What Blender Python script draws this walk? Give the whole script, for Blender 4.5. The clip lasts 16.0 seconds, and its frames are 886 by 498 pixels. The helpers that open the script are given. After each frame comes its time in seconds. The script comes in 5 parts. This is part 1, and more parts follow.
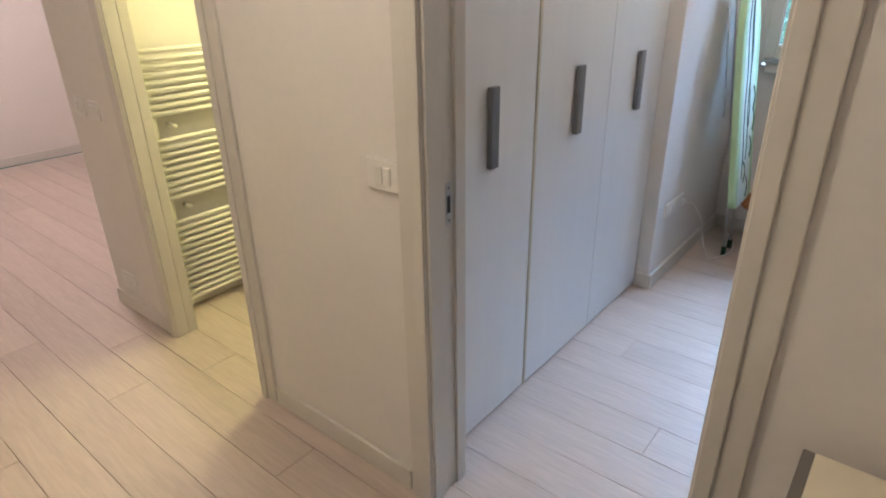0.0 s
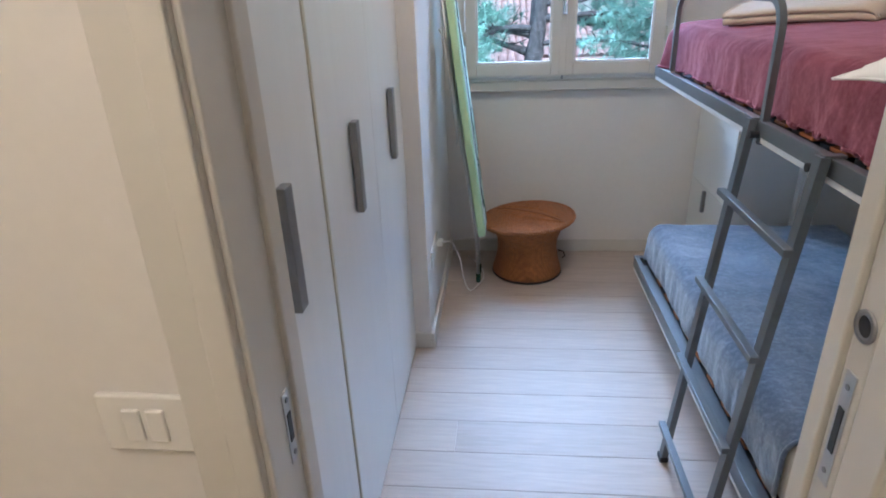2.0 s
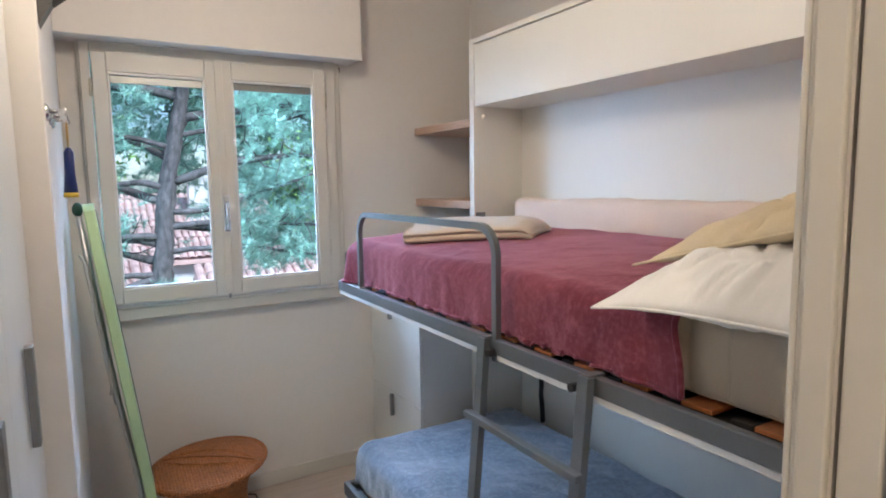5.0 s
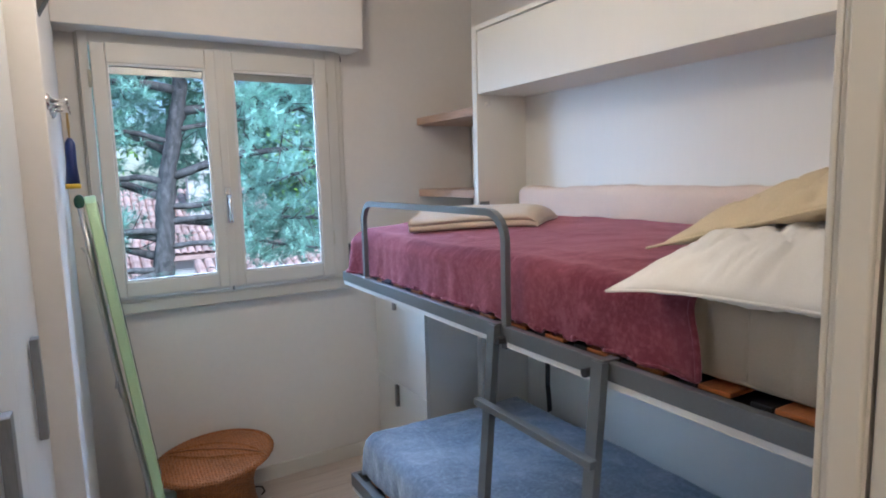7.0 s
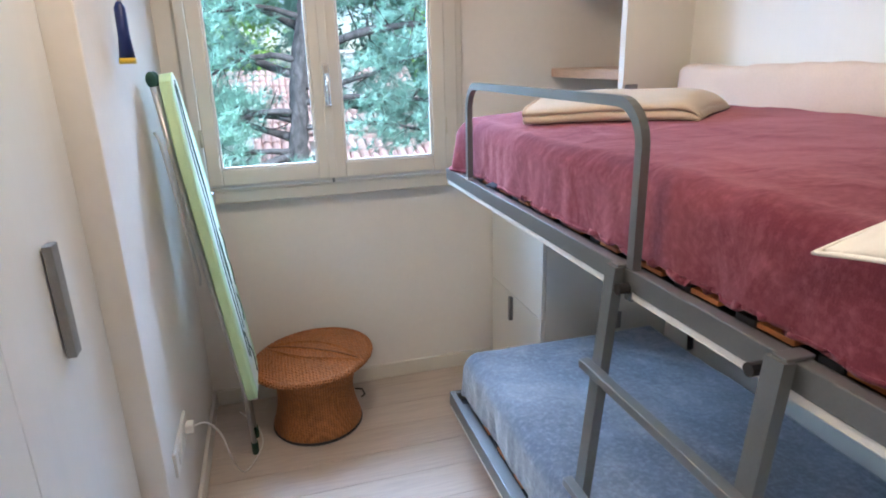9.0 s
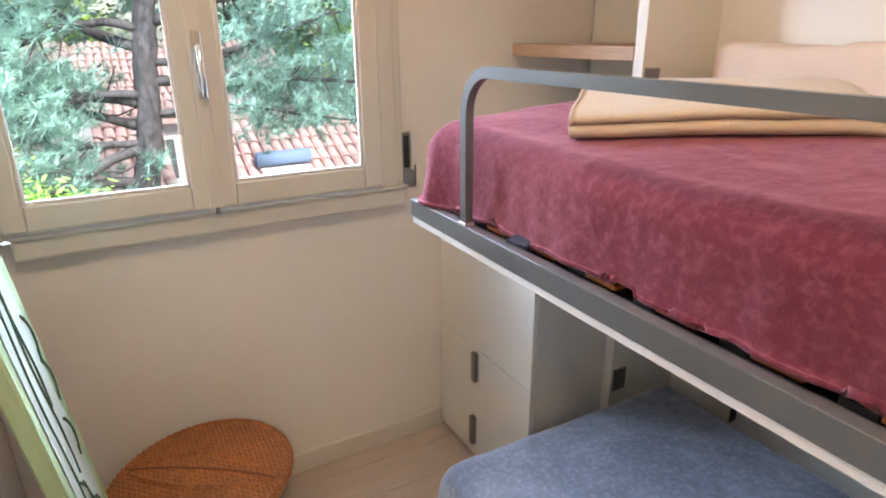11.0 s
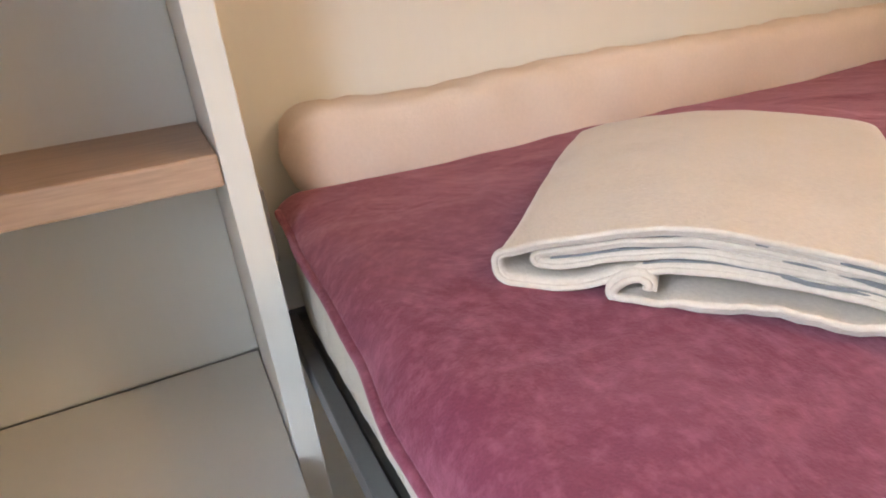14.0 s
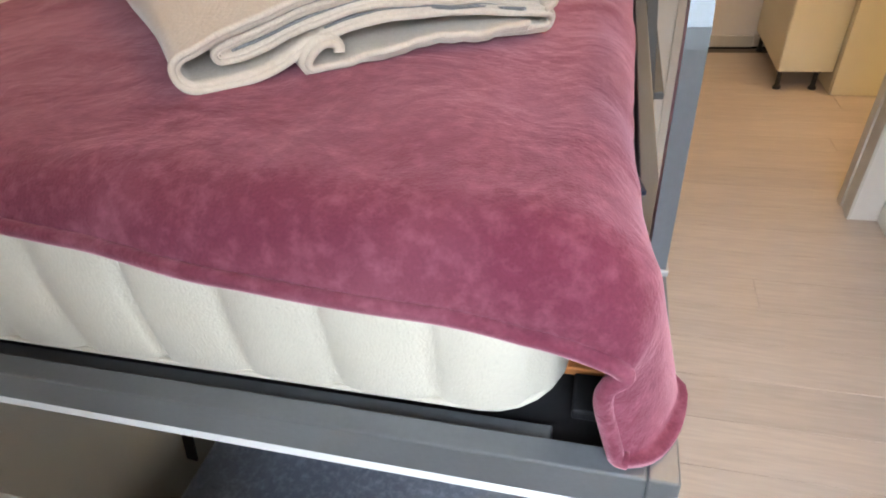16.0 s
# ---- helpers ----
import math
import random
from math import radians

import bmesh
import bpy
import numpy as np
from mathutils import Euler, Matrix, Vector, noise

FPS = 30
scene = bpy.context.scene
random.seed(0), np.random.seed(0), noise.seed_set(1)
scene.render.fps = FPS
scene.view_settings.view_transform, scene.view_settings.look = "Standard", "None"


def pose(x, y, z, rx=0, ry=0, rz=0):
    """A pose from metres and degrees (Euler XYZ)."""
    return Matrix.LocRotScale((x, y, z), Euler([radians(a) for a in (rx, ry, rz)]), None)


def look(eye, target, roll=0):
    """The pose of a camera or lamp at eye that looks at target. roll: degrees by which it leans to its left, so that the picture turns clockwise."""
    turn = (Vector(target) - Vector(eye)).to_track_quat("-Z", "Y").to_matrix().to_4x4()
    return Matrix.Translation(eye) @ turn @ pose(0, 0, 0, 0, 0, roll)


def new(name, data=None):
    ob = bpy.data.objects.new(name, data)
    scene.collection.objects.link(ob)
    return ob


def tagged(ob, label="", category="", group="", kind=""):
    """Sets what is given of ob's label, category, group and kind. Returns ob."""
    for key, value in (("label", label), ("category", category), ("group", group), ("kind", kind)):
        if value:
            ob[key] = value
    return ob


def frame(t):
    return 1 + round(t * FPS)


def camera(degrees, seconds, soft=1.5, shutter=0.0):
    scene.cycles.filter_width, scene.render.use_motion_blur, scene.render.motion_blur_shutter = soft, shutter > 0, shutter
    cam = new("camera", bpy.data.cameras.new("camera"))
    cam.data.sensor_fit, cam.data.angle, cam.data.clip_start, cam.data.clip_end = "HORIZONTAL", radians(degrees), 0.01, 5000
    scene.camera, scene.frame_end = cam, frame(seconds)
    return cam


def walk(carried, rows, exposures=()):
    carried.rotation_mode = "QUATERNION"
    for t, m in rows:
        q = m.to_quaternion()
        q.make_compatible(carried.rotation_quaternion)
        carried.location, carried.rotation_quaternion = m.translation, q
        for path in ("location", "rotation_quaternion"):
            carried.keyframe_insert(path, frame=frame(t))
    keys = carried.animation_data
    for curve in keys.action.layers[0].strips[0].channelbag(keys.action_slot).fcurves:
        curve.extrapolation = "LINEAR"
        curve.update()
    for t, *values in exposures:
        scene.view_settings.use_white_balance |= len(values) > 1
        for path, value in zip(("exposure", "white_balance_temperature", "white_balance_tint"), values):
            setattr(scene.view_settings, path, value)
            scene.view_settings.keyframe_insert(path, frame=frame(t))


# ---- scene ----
cam = camera(73.3, 16.0, soft=1.9)
PATH = [
    (0, (0.011, -0.064, 1.476), (-1.147, 1.341, 0.648), -1.0),
    (0.5, (-0.136, 0.064, 1.502), (-1.195, 1.554, 0.691), -1.2),
    (1, (-0.263, 0.174, 1.496), (-1.138, 1.783, 0.694), -1.5),
    (1.5, (-0.461, 0.307, 1.496), (-1.007, 2.055, 0.692), -1.8),
    (2, (-0.593, 0.418, 1.494), (-0.788, 2.239, 0.69), -2.3),
    (2.5, (-0.638, 0.563, 1.48), (-0.519, 2.399, 0.697), -1.7),
    (3, (-0.667, 0.668, 1.483), (-0.26, 2.481, 0.745), -0.8),
    (3.5, (-0.742, 0.731, 1.515), (-0.08, 2.499, 0.852), -0.7),
    (4, (-0.796, 0.758, 1.535), (0.057, 2.487, 1.006), -0.9),
    (4.5, (-0.802, 0.765, 1.553), (0.161, 2.486, 1.219), -0.9),
    (4.7, (-0.803, 0.766, 1.56), (0.183, 2.487, 1.307), -0.9),
    (6.8, (-0.821, 0.789, 1.551), (0.212, 2.493, 1.375), -1.3),
    (7, (-0.817, 0.794, 1.541), (0.181, 2.51, 1.296), -1.5),
    (7.5, (-0.752, 0.827, 1.529), (0.065, 2.604, 1.113), -1.7),
    (8, (-0.643, 0.864, 1.521), (-0.056, 2.708, 1.015), -1.9),
    (8.2, (-0.602, 0.894, 1.52), (-0.086, 2.75, 0.982), -1.8),
    (10.5, (-0.502, 1.779, 1.519), (0.215, 3.522, 0.849), -0.9),
    (11, (-0.501, 1.977, 1.506), (0.403, 3.625, 0.823), -0.4),
    (11.5, (-0.462, 2.287, 1.527), (0.71, 3.743, 0.817), -1.5),
    (12, (-0.411, 2.587, 1.551), (1.03, 3.782, 0.846), -2.4),
    (12.5, (-0.318, 2.796, 1.514), (1.339, 3.710, 0.831), -3.6),
    (13, (-0.202, 2.969, 1.552), (1.636, 3.455, 0.877), -3.8),
    (13.3, (-0.140, 3.067, 1.566), (1.751, 3.190, 0.857), -4.6),
    (13.6, (-0.052, 3.163, 1.572), (1.802, 2.909, 0.832), -5.2),
    (14, (0.028, 3.255, 1.594), (1.749, 2.545, 0.850), -7.2),
    (14.5, (0.063, 3.310, 1.592), (1.449, 2.134, 0.748), -7.6),
    (15.0, (0.099, 3.325, 1.580), (0.900, 2.177, 0.786), -6.6),
    (15.3, (0.117, 3.33, 1.578), (0.944, 1.896, 0.455), -6.0),
    (15.7, (0.126, 3.404, 1.53), (0.813, 1.885, 0.425), -7.1),
    (16, (0.144, 3.414, 1.536), (0.615, 1.904, 0.312), -5.9),
]
EXPOSURES = [(0.0, 0.42, 5000, 10), (1.5, 0.28, 4850, 10), (2.5, 0.58, 4750, 10), (4.5, 0.55, 5150, 10), (7.0, 0.34, 4900, 10), (8.2, 0.70, 4900, 10),
             (10.3, 0.78, 6150, 14), (12.0, 0.68, 6350, 20), (13.5, 0.54, 6500, 18), (14.5, 0.40, 6900, 16), (15.5, 0.38, 7050, 16), (16.0, 0.36, 7000, 15)]
walk(cam, [(t, look(eye, target, roll)) for t, eye, target, roll in PATH], EXPOSURES)

# ---------------------------------------------------------------- light
world = bpy.data.worlds.new("sky")
scene.world = world
world.use_nodes = True
wn = world.node_tree.nodes
sky = wn.new("ShaderNodeTexSky")
sky.sky_type = "NISHITA"
sky.sun_disc = False
sky.sun_elevation = radians(48)
sky.sun_rotation = radians(150)
wn["Background"].inputs["Strength"].default_value = 0.15
world.node_tree.links.new(sky.outputs["Color"], wn["Background"].inputs["Color"])


def lamp(name, kind, energy, colour, m, size=0.3, size_y=None):
    data = bpy.data.lights.new(name, kind)
    data.energy, data.color = energy, colour
    if kind == "AREA":
        data.size = size
        if size_y:
            data.shape, data.size_y = "RECTANGLE", size_y
    elif kind == "POINT":
        data.shadow_soft_size = size
    elif kind == "SUN":
        data.angle = size
    ob = new(name, data)
    ob.matrix_world = m
    return ob


SKYLIGHT = (0.66, 0.82, 1.0)
WARM = (1.0, 0.74, 0.46)
lamp("sun", "SUN", 3.7, (1.0, 0.95, 0.88), look((6, -9, 16), (0, 8, 0)), radians(15))
lamp("window_daylight", "AREA", 450, SKYLIGHT, look((-0.28, 6.2, 3.95), (-0.2, 2.6, 0.9)), 3.4, 2.5)
lamp("window_daylight_west", "AREA", 150, SKYLIGHT, look((-2.8, 5.9, 2.5), (-0.1, 3.2, 1.2)), 2.6, 2.2)
lamp("bedroom_bulb", "POINT", 16.5, (1.0, 0.73, 0.45), pose(-0.42, 2.30, 2.42), 0.11)
lamp("hall_bulb", "POINT", 21, WARM, pose(-1.0, 0.15, 2.42), 0.11)
lamp("bathroom_bulb", "POINT", 46, (1.0, 0.79, 0.26), pose(-2.15, 1.9, 2.42), 0.11)
lamp("living_bulb", "POINT", 62, (1.0, 0.69, 0.52), pose(-4.7, 1.3, 2.40), 0.12)

# ---------------------------------------------------------------- materials


def mat(name, colour, rough=0.5, metal=0.0, grain=0.0, grain_scale=60.0, blotch=0.0, blotch_scale=3.0, bump=0.0,
        bump_scale=150.0, stretch=(1, 1, 1), sheen=0.0, spec=0.5, per_object=0.0, coat=0.0):
    m = bpy.data.materials.new(name)
    m.use_nodes = True
    nt = m.node_tree
    b = nt.nodes["Principled BSDF"]
    b.inputs["Roughness"].default_value = rough
    b.inputs["Metallic"].default_value = metal
    b.inputs["Specular IOR Level"].default_value = spec
    b.inputs["Sheen Weight"].default_value = sheen
    b.inputs["Sheen Roughness"].default_value = 0.4
    b.inputs["Coat Weight"].default_value = coat
    tc = nt.nodes.new("ShaderNodeTexCoord")
    mp = nt.nodes.new("ShaderNodeMapping")
    mp.inputs["Scale"].default_value = stretch
    nt.links.new(tc.outputs["Object"], mp.inputs["Vector"])
    value = None

    def add(a, c):
        n = nt.nodes.new("ShaderNodeMath")
        n.operation = "ADD"
        nt.links.new(a, n.inputs[0])
        nt.links.new(c, n.inputs[1])
        return n.outputs[0]

    for amount, scale, detail in ((grain, grain_scale, 4), (blotch, blotch_scale, 3)):
        if amount:
            tex = nt.nodes.new("ShaderNodeTexNoise")
            tex.inputs["Scale"].default_value = scale
            tex.inputs["Detail"].default_value = detail
            nt.links.new(mp.outputs["Vector"], tex.inputs["Vector"])
            r = nt.nodes.new("ShaderNodeMapRange")
            r.inputs["From Min"].default_value, r.inputs["From Max"].default_value = 0.25, 0.75
            r.inputs["To Min"].default_value, r.inputs["To Max"].default_value = -amount, amount
            nt.links.new(tex.outputs["Fac"], r.inputs["Value"])
            value = r.outputs[0] if value is None else add(value, r.outputs[0])
    if per_object:
        info = nt.nodes.new("ShaderNodeObjectInfo")
        r = nt.nodes.new("ShaderNodeMapRange")
        r.inputs["To Min"].default_value, r.inputs["To Max"].default_value = -per_object, per_object
        nt.links.new(info.outputs["Random"], r.inputs["Value"])
        value = r.outputs[0] if value is None else add(value, r.outputs[0])
    if value is None:
        b.inputs["Base Color"].default_value = (*colour, 1)
    else:
        one = nt.nodes.new("ShaderNodeMath")
        one.operation = "ADD"
        one.inputs[1].default_value = 1.0
        nt.links.new(value, one.inputs[0])
        mul = nt.nodes.new("ShaderNodeVectorMath")
        mul.operation = "SCALE"
        mul.inputs[0].default_value = colour
        nt.links.new(one.outputs[0], mul.inputs["Scale"])
        nt.links.new(mul.outputs["Vector"], b.inputs["Base Color"])
    if bump:
        tex = nt.nodes.new("ShaderNodeTexNoise")
        tex.inputs["Scale"].default_value = bump_scale
        tex.inputs["Detail"].default_value = 5
        nt.links.new(mp.outputs["Vector"], tex.inputs["Vector"])
        bn = nt.nodes.new("ShaderNodeBump")
        bn.inputs["Strength"].default_value = bump
        bn.inputs["Distance"].default_value = 0.004
        nt.links.new(tex.outputs["Fac"], bn.inputs["Height"])
        nt.links.new(bn.outputs["Normal"], b.inputs["Normal"])
    return m


def emit(name, colour, strength):
    m = bpy.data.materials.new(name)
    m.use_nodes = True
    b = m.node_tree.nodes["Principled BSDF"]
    b.inputs["Base Color"].default_value = (*colour, 1)
    b.inputs["Emission Color"].default_value = (*colour, 1)
    b.inputs["Emission Strength"].default_value = strength
    return m


PLASTER = mat("wall_plaster", (0.72, 0.69, 0.65), 0.9, grain=0.015, grain_scale=40, blotch=0.025, blotch_scale=1.6, bump=0.06, bump_scale=90, spec=0.2)
CEILING = mat("ceiling_paint", (0.78, 0.77, 0.75), 0.9, blotch=0.02, bump=0.05, spec=0.2)
TRIM = mat("trim_lacquer", (0.61, 0.585, 0.53), 0.42, blotch=0.02, blotch_scale=4, bump=0.02, bump_scale=30)
LACQUER = mat("wardrobe_lacquer", (0.74, 0.74, 0.73), 0.33, grain=0.005, grain_scale=25, blotch=0.02, bump=0.012, bump_scale=30, stretch=(1, 6, 0.5))
MELAMINE = mat("cream_melamine", (0.78, 0.76, 0.70), 0.42, grain=0.008, grain_scale=70, blotch=0.015, bump=0.012, bump_scale=160, stretch=(1, 1, 0.15))
DARKSEAM = mat("seam_shadow_gap", (0.14, 0.115, 0.095), 0.9, grain=0.1)
EDGE = mat("cream_edge_band", (0.60, 0.57, 0.46), 0.5, blotch=0.04)
STEEL = mat("grey_painted_steel", (0.17, 0.18, 0.19), 0.38, 0.55, grain=0.04, grain_scale=200, blotch=0.06, blotch_scale=6, bump=0.03, bump_scale=400)
HANDLE = mat("brushed_handle", (0.27, 0.27, 0.27), 0.38, 0.7, grain=0.10, grain_scale=90, stretch=(8, 8, 0.6), bump=0.05, bump_scale=200)
CHROME = mat("chrome", (0.72, 0.72, 0.72), 0.16, 1.0, grain=0.02)
BRASS = mat("brass", (0.6, 0.42, 0.16), 0.3, 1.0, grain=0.04)
BRACKET = mat("bracket_paint", (0.10, 0.095, 0.09), 0.45, 0.3, grain=0.05, blotch=0.05)
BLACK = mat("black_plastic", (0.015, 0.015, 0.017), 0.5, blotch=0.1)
NAVY = mat("navy_strap", (0.012, 0.016, 0.04), 0.8, grain=0.15, grain_scale=300, bump=0.2, bump_scale=500)
OAK = mat("pale_oak_shelf", (0.50, 0.34, 0.24), 0.5, grain=0.16, grain_scale=22, blotch=0.06, bump=0.08, bump_scale=60, stretch=(9, 0.7, 9))
SLAT = mat("orange_beech_slat", (0.48, 0.17, 0.05), 0.42, grain=0.12, grain_scale=30, stretch=(0.7, 8, 8), bump=0.04)


def fleece(name, dark, light, fine_bump=0.20):
    """Short pile: brushed patches that lie light or dark, fine fibres, soft sheen."""
    m = mat(name, dark, 0.95, grain=0.12, grain_scale=380, bump=fine_bump, bump_scale=420, sheen=0.5, spec=0.06)
    m.node_tree.nodes["Principled BSDF"].inputs["Sheen Tint"].default_value = (*[min(1.0, c * 2.4 + 0.26) for c in light], 1)
    nt = m.node_tree
    b = nt.nodes["Principled BSDF"]
    b.inputs["Sheen Roughness"].default_value = 0.5
    tc = nt.nodes["Texture Coordinate"]
    total = None
    for scale, lo, hi, weight, stretch in ((3.2, 0.46, 0.74, 0.42, (1, 1, 1)), (12.0, 0.57, 0.74, 0.34, (1.0, 0.50, 1.0)), (70.0, 0.46, 0.70, 0.36, (1, 1, 1))):
        mp = nt.nodes.new("ShaderNodeMapping")
        mp.inputs["Scale"].default_value = stretch
        nt.links.new(tc.outputs["Object"], mp.inputs["Vector"])
        tex = nt.nodes.new("ShaderNodeTexNoise")
        tex.inputs["Scale"].default_value = scale
        tex.inputs["Detail"].default_value = 6
        tex.inputs["Roughness"].default_value = 0.6
        tex.inputs["Distortion"].default_value = 0.15
        nt.links.new(mp.outputs["Vector"], tex.inputs["Vector"])
        r = nt.nodes.new("ShaderNodeMapRange")
        r.inputs["From Min"].default_value, r.inputs["From Max"].default_value = lo, hi
        r.inputs["To Max"].default_value = weight
        nt.links.new(tex.outputs["Fac"], r.inputs["Value"])
        if total is None:
            total = r.outputs[0]
        else:
            add = nt.nodes.new("ShaderNodeMath")
            add.operation = "ADD"
            add.use_clamp = True
            nt.links.new(total, add.inputs[0])
            nt.links.new(r.outputs[0], add.inputs[1])
            total = add.outputs[0]
    mix = nt.nodes.new("ShaderNodeMix")
    mix.data_type = "RGBA"
    mix.inputs["B"].default_value = (*light, 1)
    nt.links.new(b.inputs["Base Color"].links[0].from_socket, mix.inputs["A"])
    nt.links.new(total, mix.inputs["Factor"])
    nt.links.new(mix.outputs["Result"], b.inputs["Base Color"])
    # crushed pile: soft creases and dents
    mp = nt.nodes.new("ShaderNodeMapping")
    mp.inputs["Scale"].default_value = (1.0, 1.15, 1.0)
    nt.links.new(tc.outputs["Object"], mp.inputs["Vector"])
    tex = nt.nodes.new("ShaderNodeTexNoise")
    tex.inputs["Scale"].default_value = 9.0
    tex.inputs["Detail"].default_value = 4
    tex.inputs["Distortion"].default_value = 0.6
    nt.links.new(mp.outputs["Vector"], tex.inputs["Vector"])
    bn = nt.nodes.new("ShaderNodeBump")
    bn.inputs["Strength"].default_value = 0.42
    bn.inputs["Distance"].default_value = 0.02
    nt.links.new(tex.outputs["Fac"], bn.inputs["Height"])
    nt.links.new(b.inputs["Normal"].links[0].from_socket, bn.inputs["Normal"])
    nt.links.new(bn.outputs["Normal"], b.inputs["Normal"])
    return m


FLEECE_ROSE = fleece("rose_fleece", (0.130, 0.026, 0.044), (0.31, 0.106, 0.138))
FLEECE_BLUE = fleece("blue_fleece", (0.092, 0.112, 0.152), (0.30, 0.33, 0.39), 0.20)
FLEECE_CREAM = mat("cream_fleece", (0.54, 0.46, 0.37), 0.95, grain=0.07, grain_scale=220, blotch=0.06, blotch_scale=7, bump=0.3, bump_scale=300, sheen=0.4, spec=0.1)
# lining grey set dark so that it also paints the shade between folds
FLEECE_GREY = mat("grey_lining_fold_shade", (0.17, 0.17, 0.17), 0.95, grain=0.12, grain_scale=220, bump=0.7, bump_scale=240, sheen=0.3, spec=0.1)
TICKING = mat("mattress_ticking", (0.53, 0.485, 0.40), 0.85, grain=0.03, grain_scale=250, blotch=0.04, blotch_scale=5, bump=0.35, bump_scale=420, sheen=0.15, spec=0.2)
COTTON = mat("white_cotton", (0.80, 0.79, 0.77), 0.9, grain=0.02, grain_scale=300, blotch=0.03, bump=0.25, bump_scale=500, spec=0.2)
SEAMCORD = mat("seam_cord", (0.57, 0.53, 0.45), 0.8, grain=0.03, grain_scale=250)
LINEN = mat("cream_linen", (0.66, 0.56, 0.38), 0.9, grain=0.05, grain_scale=300, blotch=0.05, bump=0.4, bump_scale=450, spec=0.2)
PADDING = mat("blush_padding", (0.74, 0.62, 0.53), 0.9, grain=0.03, grain_scale=160, blotch=0.05, bump=0.15, bump_scale=300, spec=0.2)
RUBBER = mat("dark_green_rubber", (0.01, 0.055, 0.03), 0.6, grain=0.05)
GREENCLOTH = mat("pale_green_cotton", (0.50, 0.68, 0.40), 0.85, grain=0.04, grain_scale=200, blotch=0.08, blotch_scale=4, bump=0.3, bump_scale=350)
WHITECLOTH = mat("mint_white_cotton", (0.68, 0.80, 0.72), 0.85, grain=0.04, grain_scale=200, blotch=0.05, bump=0.3, bump_scale=350)
INK = mat("dark_green_print", (0.035, 0.09, 0.05), 0.85, grain=0.1, grain_scale=150)
ALU = mat("galvanised_tube", (0.55, 0.55, 0.55), 0.35, 0.8, grain=0.05)
BLUEP = mat("blue_plastic", (0.008, 0.022, 0.13), 0.4, blotch=0.05)
YELLOWP = mat("yellow_plastic", (0.65, 0.45, 0.02), 0.4, blotch=0.05)
WHITEP = mat("white_plastic", (0.72, 0.70, 0.66), 0.35, blotch=0.02)
ENAMEL = mat("radiator_enamel", (0.78, 0.76, 0.68), 0.3, blotch=0.02)
BULB = emit("lamp_glass", (1.0, 0.85, 0.65), 3.0)
KITCHEN = mat("cream_kitchen_front", (0.72, 0.66, 0.50), 0.35, blotch=0.03, bump=0.02)
CASTER = mat("grey_edging", (0.16, 0.145, 0.13), 0.6, blotch=0.08)
BARK = mat("pine_bark", (0.085, 0.074, 0.068), 0.95, grain=0.65, grain_scale=22, blotch=0.35, blotch_scale=3, bump=1.0, bump_scale=26, stretch=(1, 1, 0.45))
NEEDLE = mat("pine_needles", (0.36, 0.55, 0.43), 0.6, grain=0.3, grain_scale=3, blotch=0.45, blotch_scale=0.9)
BRIGHTLEAF = mat("acacia_leaves", (0.30, 0.50, 0.09), 0.6, grain=0.3, grain_scale=5, blotch=0.3, blotch_scale=1)
DARKLEAF = mat("shrub_leaves", (0.15, 0.25, 0.17), 0.6, grain=0.3, grain_scale=4, blotch=0.4, blotch_scale=0.5)
TERRACOTTA = mat("terracotta_tile", (0.62, 0.43, 0.37), 0.85, grain=0.2, grain_scale=5, blotch=0.25, blotch_scale=1.2, bump=0.3, bump_scale=30)
RENDERED = mat("house_render", (0.72, 0.70, 0.66), 0.9, grain=0.05, grain_scale=6, blotch=0.08, blotch_scale=0.6, bump=0.2, bump_scale=20)
SHUTTER = mat("house_shutter", (0.10, 0.12, 0.12), 0.7, blotch=0.1)
AWNING = mat("blue_awning", (0.22, 0.32, 0.46), 0.8, blotch=0.1, blotch_scale=2)
EARTH = mat("garden_ground", (0.10, 0.12, 0.06), 0.95, grain=0.3, grain_scale=1.5, blotch=0.3, blotch_scale=0.1, bump=0.5, bump_scale=4)


